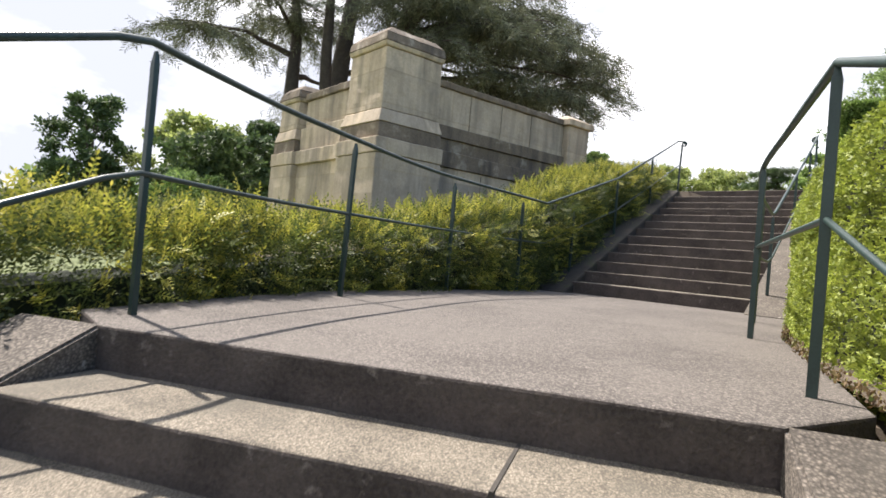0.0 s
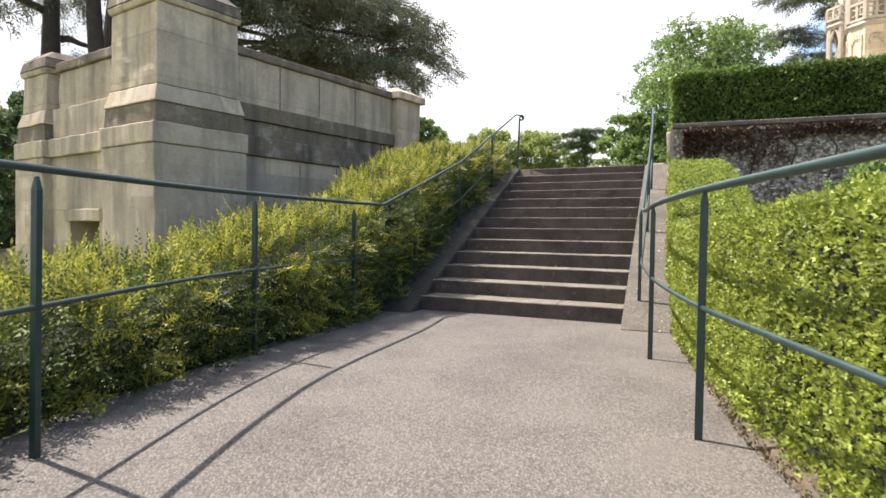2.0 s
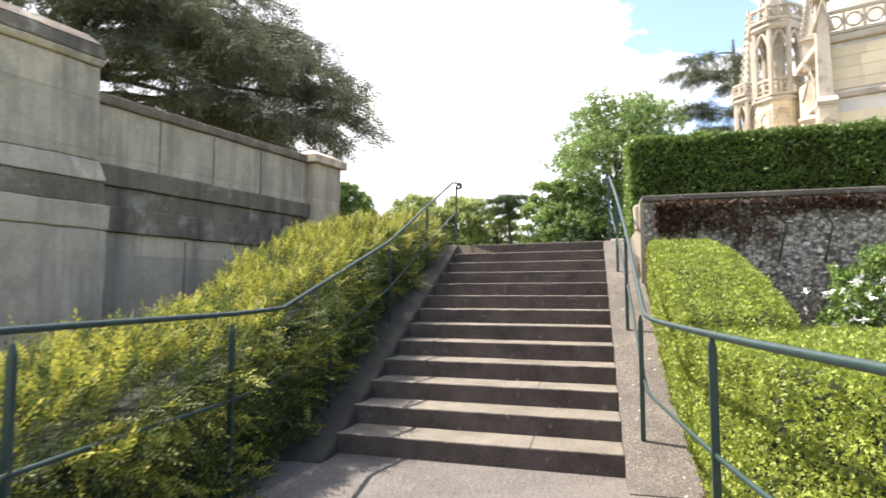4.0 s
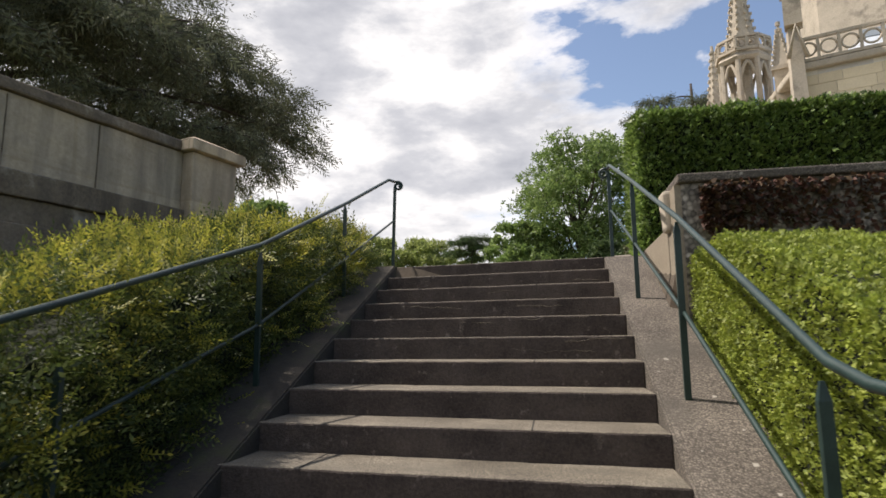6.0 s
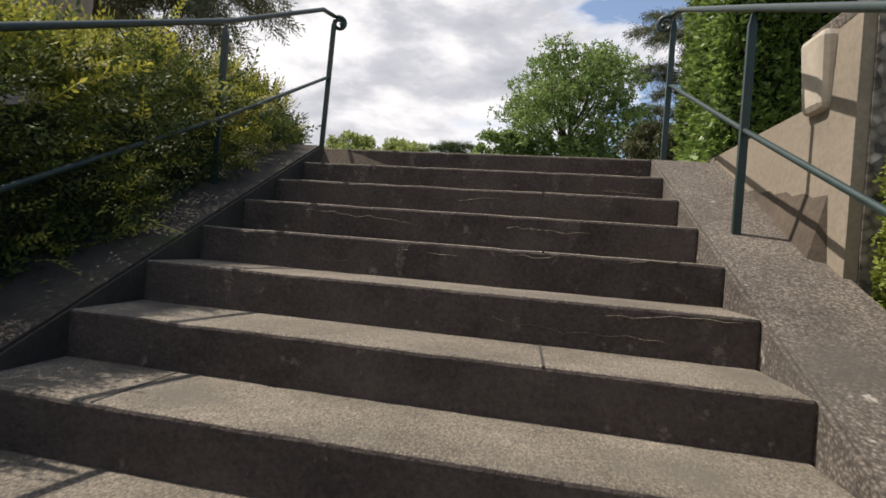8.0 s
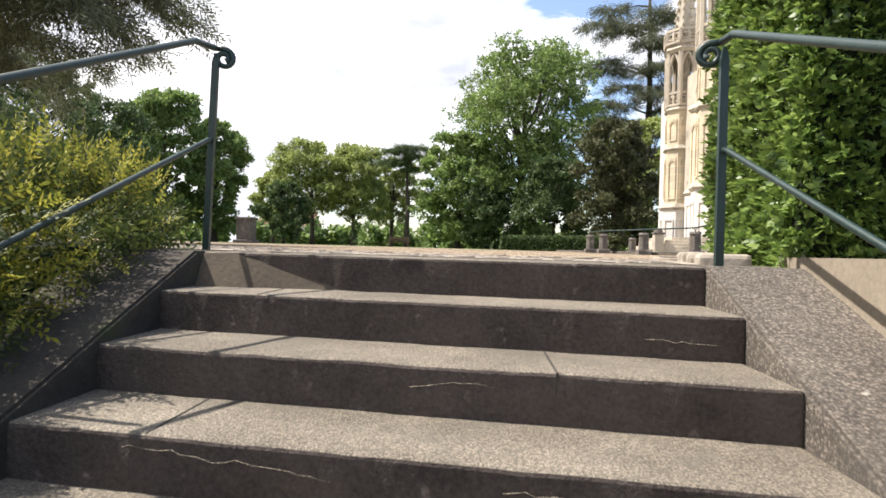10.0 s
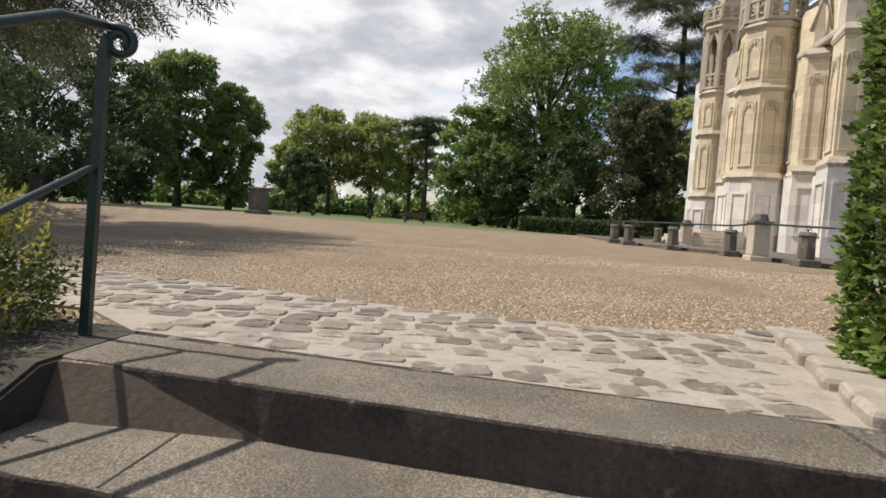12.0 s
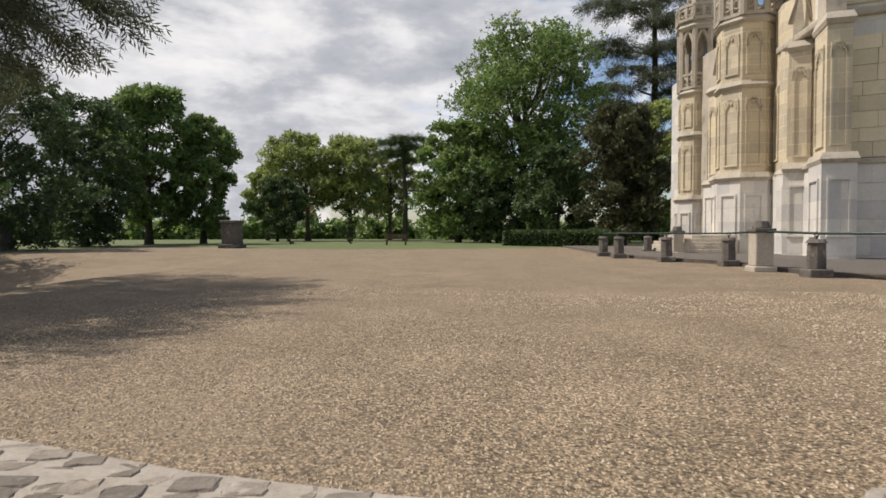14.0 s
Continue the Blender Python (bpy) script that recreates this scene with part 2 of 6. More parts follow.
M_CHAPEL_GREY = material("grey_weathered_ashlar", (0.33, 0.29, 0.23), (0.60, 0.53, 0.43), 0.9, 0.92, 0.6, 14.0, stain=(0.15, 0.135, 0.11), stain_scale=1.1, stain_at=(0.55, 0.76))
M_PLINTH = material("white_plinth_stone", (0.62, 0.59, 0.54), (0.82, 0.79, 0.735), 0.7, 0.9, 0.4, 12.0, stain=(0.45, 0.42, 0.37), stain_scale=1.0, stain_at=(0.56, 0.8), courses=(1.3, 0.6, (0.82, 0.81, 0.80, 1)))
M_BOLLARD = material("dark_bollard_stone", (0.05, 0.045, 0.04), (0.20, 0.175, 0.15), 5.0, 0.9, 0.4, 40.0, stain=(0.30, 0.27, 0.23), stain_scale=3.0, stain_at=(0.58, 0.7))
M_LEAD = material("lead_roof", (0.42, 0.46, 0.50), (0.60, 0.64, 0.68), 1.5, 0.5, 0.1, 20.0)
M_FLINT = material("flint_render", (0.19, 0.165, 0.14), (0.43, 0.385, 0.33), 2.5, 0.95, 0.8, 25.0, stain=(0.13, 0.11, 0.095), stain_scale=1.2, stain_at=(0.54, 0.76), cells=24.0, cell_mix=0.7)
M_FLINTSTONE = material("flint_stone", (0.28, 0.25, 0.22), (0.66, 0.62, 0.57), 7.0, 0.7, 0.3, 50.0, per_object=0.35)
M_PLASTER = material("wall_plaster", (0.19, 0.155, 0.115), (0.35, 0.30, 0.225), 1.5, 0.92, 0.4, 40.0, stain=(0.15, 0.13, 0.10), stain_scale=1.5, stain_at=(0.55, 0.75))
M_BARK = material("bark", (0.035, 0.028, 0.022), (0.11, 0.09, 0.07), 5.0, 0.95, 0.9, 25.0)
M_BARK_CEDAR = material("cedar_bark", (0.03, 0.024, 0.02), (0.085, 0.068, 0.055), 4.0, 0.95, 0.9, 20.0)
# near-black colour stands in for the shade between the hedge leaves
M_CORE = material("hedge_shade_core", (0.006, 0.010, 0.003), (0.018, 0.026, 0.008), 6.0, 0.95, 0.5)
M_WOOD = material("bench_wood", (0.08, 0.055, 0.035), (0.17, 0.12, 0.08), 6.0, 0.8, 0.3)
M_HOUSE = material("house_render", (0.45, 0.40, 0.33), (0.62, 0.57, 0.48), 0.4, 0.9, 0.1, 8.0)
M_ROOF = material("roof_slate", (0.07, 0.075, 0.085), (0.15, 0.155, 0.165), 1.0, 0.7, 0.3, 10.0)
M_TILE = material("roof_tile", (0.22, 0.12, 0.08), (0.36, 0.21, 0.14), 1.0, 0.85, 0.3, 10.0)
M_GLASS = material("dark_window_glass", (0.02, 0.022, 0.025), (0.04, 0.045, 0.05), 2.0, 0.12, 0.0)
L_YEW = leaf_material("yew_needles", [(0.036, 0.056, 0.016), (0.065, 0.092, 0.023), (0.105, 0.135, 0.031), (0.17, 0.195, 0.042)], 0.35, 0.6, 4.0)
L_YEWTIP = leaf_material("young_yew_needles", [(0.20, 0.225, 0.035), (0.31, 0.32, 0.048), (0.42, 0.40, 0.065), (0.53, 0.47, 0.09)], 0.38, 0.6, 3.0)
L_BOX = leaf_material("box_leaves", [(0.155, 0.205, 0.032), (0.23, 0.288, 0.043), (0.295, 0.35, 0.055), (0.365, 0.41, 0.073)], 0.36, 0.6, 7.0)
L_BEECH = leaf_material("clipped_hedge_leaves", [(0.058, 0.10, 0.024), (0.10, 0.165, 0.037), (0.16, 0.24, 0.055), (0.25, 0.345, 0.082)], 0.4, 0.42)
L_TREE = leaf_material("broad_leaves", [(0.085, 0.14, 0.04), (0.14, 0.215, 0.058), (0.205, 0.292, 0.082), (0.27, 0.355, 0.11)], 0.45, 0.6, 0.5)
L_LIGHT = leaf_material("pale_green_leaves", [(0.16, 0.205, 0.06), (0.25, 0.30, 0.088), (0.33, 0.38, 0.115), (0.40, 0.44, 0.15)], 0.45, 0.6, 0.5)
L_DARK = leaf_material("dark_conifer_leaves", [(0.038, 0.064, 0.023), (0.06, 0.10, 0.034), (0.088, 0.135, 0.045), (0.115, 0.165, 0.056)], 0.3)
L_CEDAR = leaf_material("cedar_needles", [(0.07, 0.078, 0.048), (0.10, 0.112, 0.066), (0.135, 0.148, 0.085), (0.17, 0.185, 0.105)], 0.3, 0.9)
L_COPPER = leaf_material("dark_copper_leaves", [(0.05, 0.055, 0.024), (0.075, 0.08, 0.034), (0.095, 0.095, 0.042), (0.10, 0.13, 0.05)], 0.35)
L_CREEPER = leaf_material("red_creeper_leaves", [(0.07, 0.03, 0.022), (0.12, 0.05, 0.034), (0.09, 0.065, 0.028), (0.17, 0.085, 0.05)], 0.3)
L_LITTER = leaf_material("dry_leaf_litter", [(0.06, 0.035, 0.018), (0.13, 0.08, 0.035), (0.22, 0.15, 0.07), (0.12, 0.15, 0.03)], 0.2)
L_PETAL = leaf_material("white_petals", [(0.7, 0.7, 0.66), (0.8, 0.8, 0.76)], 0.3)

# ---- mesh helpers ----
rng = np.random.default_rng(7)


def mesh_of(name, verts, faces, mats, smooth=False):
    me = bpy.data.meshes.new(name)
    me.from_pydata([tuple(v) for v in verts], [], [tuple(f) for f in faces])
    for m in (mats if isinstance(mats, (list, tuple)) else [mats]):
        me.materials.append(m)
    if smooth:
        me.polygons.foreach_set("use_smooth", [True] * len(me.polygons))
    me.update()
    return me


def quads_mesh(name, verts, mat, corners=4):
    """A mesh of separate faces with 4 corners each, from an (n*4, 3) array."""
    me = bpy.data.meshes.new(name)
    nv = len(verts)
    nf = nv // corners
    me.vertices.add(nv)
    me.vertices.foreach_set("co", np.ascontiguousarray(verts, dtype=np.float32).ravel())
    me.loops.add(nv)
    me.loops.foreach_set("vertex_index", np.arange(nv, dtype=np.int32))
    me.polygons.add(nf)
    me.polygons.foreach_set("loop_start", np.arange(0, nv, corners, dtype=np.int32))
    me.materials.append(mat)
    me.update(calc_edges=True)
    return me


def empty(name, label, category, group="", kind="", at=(0, 0, 0)):
    ob = new(name)
    ob.location = at
    return tagged(ob, label, category, group, kind)


def hang(name, me, parent, label="", kind=""):
    """Links a mesh given in world coordinates under a thing or a part."""
    ob = new(name, me)
    ob.parent = parent
    if parent is not None:
        ob.matrix_parent_inverse = Matrix.Translation(-parent.location) if parent.type == "EMPTY" else Matrix()
    return tagged(ob, label, "", "", kind)


def bm_mesh(name, bm, mats, smooth=False):
    me = bpy.data.meshes.new(name)
    bm.normal_update()
    bm.to_mesh(me)
    bm.free()
    for m in (mats if isinstance(mats, (list, tuple)) else [mats]):
        me.materials.append(m)
    if smooth:
        me.polygons.foreach_set("use_smooth", [True] * len(me.polygons))
    return me


def prism(bm, base, z0, z1, top=None, bevel=0.0):
    """A solid on a ground outline (counter-clockwise), with an optional other outline on top; z0 and z1 may be lists."""
    n = len(base)
    top = top or base
    za = z0 if isinstance(z0, (list, tuple)) else [z0] * n
    zb = z1 if isinstance(z1, (list, tuple)) else [z1] * n
    lo = [bm.verts.new((x, y, z)) for (x, y), z in zip(base, za)]
    hi = [bm.verts.new((x, y, z)) for (x, y), z in zip(top, zb)]
    fs = [bm.faces.new(hi), bm.faces.new(lo[::-1])]
    fs += [bm.faces.new((lo[i], lo[(i + 1) % n], hi[(i + 1) % n], hi[i])) for i in range(n)]
    if bevel:
        es = list({e for f in fs for e in f.edges})
        bmesh.ops.bevel(bm, geom=es, offset=bevel, segments=2, affect="EDGES", profile=0.5)
    return fs


def solid(name, base, z0, z1, mat, parent, label="", top=None, bevel=0.0, kind=""):
    bm = bmesh.new()
    prism(bm, base, z0, z1, top, bevel)
    bmesh.ops.recalc_face_normals(bm, faces=bm.faces)
    return hang(name, bm_mesh(name, bm, mat), parent, label, kind)


def tube(points, radii, sides=8, caps=True):
    """Vertices and faces of a tube along points."""
    pts = [Vector(p) for p in points]
    n = len(pts)
    if not isinstance(radii, (list, tuple)):
        radii = [radii] * n
    verts, faces, side = [], [], None
    for i, p in enumerate(pts):
        d = (pts[min(i + 1, n - 1)] - pts[max(i - 1, 0)]).normalized()
        if side is None:
            side = d.orthogonal().normalized()
        side = (side - d * side.dot(d)).normalized()
        up = d.cross(side)
        for k in range(sides):
            a = 2 * math.pi * (k + 0.5) / sides
            verts.append(p + (side * math.cos(a) + up * math.sin(a)) * radii[i])
    for i in range(n - 1):
        for k in range(sides):
            k2 = (k + 1) % sides
            faces.append((i * sides + k, i * sides + k2, (i + 1) * sides + k2, (i + 1) * sides + k))
    if caps:
        faces.append(tuple(range(sides))[::-1])
        faces.append(tuple((n - 1) * sides + k for k in range(sides)))
    return verts, faces


def tube_mesh(name, runs, mat, sides=8):
    verts, faces = [], []
    for points, radii in runs:
        v, f = tube(points, radii, sides)
        faces += [tuple(i + len(verts) for i in q) for q in f]
        verts += v
    return mesh_of(name, verts, faces, mat, smooth=True)


def scatter(name, pos, out, mat, template, size, lean=0.6, up=0.0, jitter=0.35):
    """Sprays: the template's leaves (k, 4, 3; its y axis points outward) set at pos, turned along out with some random lean."""
    n = len(pos)
    y = out + rng.normal(0, lean, (n, 3)) + np.array([0, 0, up])
    y /= np.linalg.norm(y, axis=1, keepdims=True) + 1e-9
    x = np.cross(y, rng.normal(0, 1, (n, 3)))
    x /= np.linalg.norm(x, axis=1, keepdims=True) + 1e-9
    z = np.cross(x, y)
    s = size * (1 + rng.uniform(-jitter, jitter, n))
    basis = np.stack([x, y, z], 1) * s[:, None, None]
    t = template.reshape(-1, 3)
    v = np.einsum("kj,njc->nkc", t, basis) + pos[:, None, :]
    return quads_mesh(name, v.reshape(-1, 3), mat)


def leaf(w, l, bend=0.15, at=(0, 0, 0), ang=0.0, tilt=0.0):
    """One leaf as a bent diamond, its stem at the origin."""
    q = np.array([(0, 0, 0), (w / 2, l * 0.5, bend * l), (0, l, -bend * l * 0.3), (-w / 2, l * 0.5, bend * l)], float)
    c, s = math.cos(ang), math.sin(ang)
    q = q @ np.array([(c, s, 0), (-s, c, 0), (0, 0, 1)])
    c, s = math.cos(tilt), math.sin(tilt)
    q = q @ np.array([(1, 0, 0), (0, c, s), (0, -s, c)])
    return q + np.array(at)


T_LEAF = np.array([leaf(0.6, 1.0)])
T_PAIR = np.array([leaf(0.5, 0.9, 0.12, (0, 0, 0), 0.6), leaf(0.5, 0.9, 0.12, (0, 0.15, 0), -0.6), leaf(0.5, 1.0, 0.12, (0, 0.4, 0), 0.0)])
T_TWO = T_PAIR[:2] * 1.1
T_SPRAY = np.array([leaf(0.10, 0.30 - 0.018 * i, 0.05, (0, 0.13 * i, 0.03 * (i % 2)), (0.95 if i % 2 else -0.95)) for i in range(7)] + [leaf(0.09, 0.30, 0.05, (0, 0.88, 0), 0)])
T_CLUMP = np.array([leaf(0.55, 0.9, 0.1, (0, 0, 0), a, b) for a, b in ((0.2, 0.1), (1.9, 0.7), (3.4, -0.5), (4.9, 0.9))])
T_DROOP = np.array([leaf(0.09, 0.50, 0.08, (0, 0.12 * i, -0.012 * i * i), (0.75 if i % 2 else -0.75), -0.25) for i in range(8)])


T_FROND = np.array([leaf(0.082, 0.25 - 0.012 * i, 0.05, (0, 0.085 * i, 0.10 * math.sin(i * 0.30)), (1.0 if i % 2 else -1.0)) for i in range(10)] + [leaf(0.08, 0.24, 0.05, (0, 0.84, 0.0), 0), leaf(0.04, 0.9, 0.05)])


def fbm(p, scale):
    return noise.fractal(Vector(p) * scale, 0.8, 2.0, 4)

# ---- plan ----
RISE, TREAD, WIDTH, SKEW, N_UP = 0.17, 0.4075, 2.31, 0.218, 13
TOP = N_UP * RISE


def skew(k):
    """How much farther the hedge end of step k lies than its other end: the flight fans a little."""
    return 0.16 + 0.015 * (k - 1)


Y_TOP = (N_UP - 1) * TREAD
SLOPE = RISE / TREAD
PLAZA = TOP + 0.02
NOSE_L, NOSE_R = Vector((-1.12, -7.03)), Vector((1.12, -6.22))
ACROSS = (NOSE_R - NOSE_L).normalized()
DOWN = Vector((ACROSS.y, -ACROSS.x))
RAIL_H = 1.19


def lerp_line(pts, y):
    """x on a polyline given as (x, y) rows of rising y."""
    return float(np.interp(y, [p[1] for p in pts], [p[0] for p in pts]))


RIGHT_EDGE = [(2.5, -9.2), (1.75, -7.0), (1.32, -5.6), (1.08, -4.7), (0.82, -3.5), (0.62, -1.6), (0.50, -0.3), (0.46, 3.2)]


def ground_z(x, y):
    """Height of the natural ground."""
    low = -0.45
    ramp = -0.30 + SLOPE * y
    if x > -4.6 and x < 9:
        z = min(max(low, ramp), PLAZA - 0.03)
        if x > 0.46:
            z = max(low, -0.1 + 0.25 * min(max(y, 0), 3.3)) if y < 3.3 else PLAZA - 0.03
        if y > Y_TOP + 0.25:
            z = PLAZA - 0.03
    elif x >= 9:
        z = PLAZA - 0.03 if y > 3.3 else -0.2
    else:
        a = min(max((y - 5.0) / 4.0, 0), 1)
        z = low * (1 - a) + (PLAZA - 0.03) * a
    s = (Vector((x, y)) - NOSE_L).dot(DOWN)
    if s > -0.6 and -6 < x < 9:
        z = min(z, -0.45 - 0.42 * max(s, 0))
    z = max(z, -2.6)
    if x < -9 and y < 30:
        a = min(max((-x - 9) / 12, 0), 1) * min(max((30 - y) / 10, 0), 1)
        z = z * (1 - a) + min(z, 0.1) * a
    return z


def build_ground():
    xs = np.unique(np.concatenate([np.linspace(-1500, -60, 9), np.linspace(-60, -16, 23), np.linspace(-16, 12, 113), np.linspace(12, 60, 25), np.linspace(60, 1500, 9)]))
    ys = np.unique(np.concatenate([np.linspace(-1500, -40, 8), np.linspace(-40, -10, 11), np.linspace(-10, 9, 96), np.linspace(9, 60, 52), np.linspace(60, 120, 16), np.linspace(120, 1800, 9)]))
    nx = len(xs)
    verts = [(x, y, ground_z(x, y) + (0.02 * fbm((x, y, 0), 0.5) if y > 9 and abs(x) < 100 else 0)) for y in ys for x in xs]
    faces, slots = [], []
    for j in range(len(ys) - 1):
        for i in range(nx - 1):
            faces.append((j * nx + i, j * nx + i + 1, (j + 1) * nx + i + 1, (j + 1) * nx + i))
            x, y = (xs[i] + xs[i + 1]) / 2, (ys[j] + ys[j + 1]) / 2
            edge = 42 + 3 * math.sin(x * 0.2) - 0.1 * max(0, -x - 10)
            if y > 5.2 and y < edge and x > -24 and x < 40:
                slots.append(0)
            elif -5 < x < 6 and -10 < y < 8:
                slots.append(2)
            else:
                slots.append(1)
    me = mesh_of("ground", verts, faces, [M_GRAVEL, M_GRASS, M_SOIL])
    me.polygons.foreach_set("material_index", slots)
    ob = new("ground", me)
    tagged(ob, "gravel court with lawn and planting beds around it", "ground", kind="structure")


build_ground()


def scatter_pebbles():
    n = 62000
    y = 6.6 + 8.0 * rng.random(n) ** 1.7
    x = -5.5 + 10.5 * rng.random(n)
    keep = (y > np.interp(x, [-6.0, -3.0, -2.1, -1.3, -0.5, 0.6], [7.73, 7.20, 6.93, 6.78, 6.70, 6.84]) + 0.03 * np.sin(x * 5))
    x, y = x[keep], y[keep]
    n = len(x)
    oct_v = np.array([(1, 0, 0), (0, 1, 0), (-1, 0, 0), (0, -1, 0), (0, 0, 0.7)], float)
    tri = np.array([(0, 1, 4), (1, 2, 4), (2, 3, 4), (3, 0, 4)])
    s = rng.uniform(0.006, 0.015, n)
    a = rng.uniform(0, 6.28, n)
    ca, sa = np.cos(a), np.sin(a)
    v = oct_v[None] * np.stack([s * rng.uniform(0.8, 1.6, n), s, s], 1)[:, None, :]
    w = v.copy()
    w[:, :, 0], w[:, :, 1] = v[:, :, 0] * ca[:, None] - v[:, :, 1] * sa[:, None], v[:, :, 0] * sa[:, None] + v[:, :, 1] * ca[:, None]
    w += np.stack([x, y, np.full(n, PLAZA - 0.032)], 1)[:, None, :]
    me = quads_mesh("gravel_stones", w[:, tri].reshape(-1, 3), M_PEBBLE, 3)
    tagged(new("gravel_stones", me), "loose tan gravel stones on the court", "gravel", kind="stuff")


scatter_pebbles()


# ---- stairs and landing ----
def make_step(parent, base, z0, z1, front):
    """One step slab, its front finely divided so that the worn nosing wavers, the riser faces coloured dark for grime
    and shade.
    """
    bm = bmesh.new()
    prism(bm, base, z0, z1, None, 0.013)
    bmesh.ops.recalc_face_normals(bm, faces=bm.faces)
    long_edges = [e for e in bm.edges if e.calc_length() > 1.5]
    bmesh.ops.subdivide_edges(bm, edges=long_edges, cuts=36, use_grid_fill=True)
    f = Vector((front.x, front.y, 0))
    for v in bm.verts:
        if z1 - v.co.z < 0.03:
            w = fbm(v.co, 6.0) + 0.6 * fbm(v.co, 17.0)
            v.co -= f * max(0.0, w) * 0.007
            v.co.z -= max(0.0, fbm(v.co + Vector((5, 3, 1)), 5.0)) * 0.005
    bm.normal_update()
    # faces turned to the front take the concrete darkened for grime and shade
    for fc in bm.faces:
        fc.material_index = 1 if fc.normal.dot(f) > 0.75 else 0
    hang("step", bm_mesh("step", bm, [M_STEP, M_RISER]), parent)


def build_upper_stairs():
    st = empty("stairs_upper", "worn grey concrete garden steps with dark risers", "stairs", kind="structure")
    for k in range(1, N_UP + 1):
        y = (k - 1) * TREAD
        depth = TREAD + 0.10 if k < N_UP else 0.40
        base = [(0.0, y), (0.0, y + depth), (-WIDTH - 0.12, y + skew(k) + depth), (-WIDTH - 0.12, y + skew(k))]
        base = [(x, yy + (0.0 if i in (1, 2) else 0.006 * fbm((k, i, 3), 3.1))) for i, (x, yy) in enumerate(base)]
        make_step(st, base, k * RISE - RISE - 0.12, k * RISE, Vector((-SKEW, -WIDTH)).normalized())
    # joint cut of the slabs
    for k in range(1, N_UP + 1):
        y = (k - 1) * TREAD
        for fx in ((0.687,) if k % 2 else (0.163,)):
            x = -WIDTH * (1 - fx)
            yy = y + skew(k) * (1 - fx)
            if k == N_UP:
                continue
            solid("slab_joint", [(x, yy - 0.0015), (x + 0.008, yy - 0.0015), (x + 0.008, yy + TREAD), (x, yy + TREAD)], k * RISE - RISE + 0.01, k * RISE + 0.0015, M_JOINT, st)
    return st


stairs_up = build_upper_stairs()


def crack(k, x0, x1, zf, seed):
    """A pale hairline crack across the riser of step k."""
    r = random.Random(seed)
    pts, x, z = [], x0, (k - 1 + zf) * RISE
    while x < x1:
        y = (k - 1) * TREAD - x / (WIDTH + 0.12) * skew(k)
        pts.append((x, y - 0.001, z))
        x += r.uniform(0.02, 0.06)
        z += r.uniform(-0.012, 0.011)
    hang("crack", tube_mesh("crack", [(pts, 0.0017)], M_STEP, 4), stairs_up, "pale hairline crack")


for i, (k, x0, x1, zf) in enumerate(((9, -1.35, -0.15, 0.75), (10, -2.0, -1.35, 0.75), (10, -0.9, -0.45, 0.62), (12, -0.35, -0.05, 0.4), (8, -0.9, -0.25, 0.5), (11, -1.2, -0.9, 0.55), (8, -0.5, -0.05, 0.75), (9, -1.9, -1.6, 0.5))):
    crack(k, x0, x1, zf, i)


def strip_solid(name, inner, outer, ztop, depth, mat, parent, label="", bevel=0.012):
    """A kerb between two plan lines, with its top height given row by row."""
    n = len(inner)
    bm = bmesh.new()
    a = [bm.verts.new((*p, z)) for p, z in zip(inner, ztop)]
    b = [bm.verts.new((*p, z)) for p, z in zip(outer, ztop)]
    c = [bm.verts.new((*p, z - depth)) for p, z in zip(inner, ztop)]
    d = [bm.verts.new((*p, z - depth)) for p, z in zip(outer, ztop)]
    for i in range(n - 1):
        bm.faces.new((a[i], b[i], b[i + 1], a[i + 1]))
        bm.faces.new((c[i], a[i], a[i + 1], c[i + 1]))
        bm.faces.new((b[i], d[i], d[i + 1], b[i + 1]))
        bm.faces.new((d[i], c[i], c[i + 1], d[i + 1]))
    bm.faces.new((a[0], c[0], d[0], b[0]))
    bm.faces.new((a[-1], b[-1], d[-1], c[-1]))
    bmesh.ops.recalc_face_normals(bm, faces=bm.faces)
    if bevel:
        bmesh.ops.bevel(bm, geom=[e for e in bm.edges if len(e.link_faces) == 2 and e.calc_face_angle(0) > 0.6], offset=bevel, segments=2, affect="EDGES")
    return hang(name, bm_mesh(name, bm, mat), parent, label)


kerbs = empty("stair_kerbs", "sloping pebbled concrete kerbs beside the steps", "kerb", kind="structure")
yk = [-0.40, -0.02, 0.8, 1.6, 2.4, 3.2, 4.0, Y_TOP + 0.02, Y_TOP + 0.62]
zk = [max(0.008, RISE + SLOPE * y) - 0.004 if y < Y_TOP else TOP + 0.003 for y in yk]
strip_solid("kerb", [(0.0, y) for y in yk], [(lerp_line(RIGHT_EDGE, y), y) for y in yk], zk, 0.6, M_KERB, kerbs)
# kerb on the hedge side, with the hedge's shade put into its colour
strip_solid("kerb", [(-2.90, y + SKEW) for y in yk], [(-WIDTH - 0.08, y + SKEW) for y in yk], zk, 0.6, M_SHADED_MOSSKERB, kerbs, "grimed mossy kerb, coloured darker for the shade under the hedge")


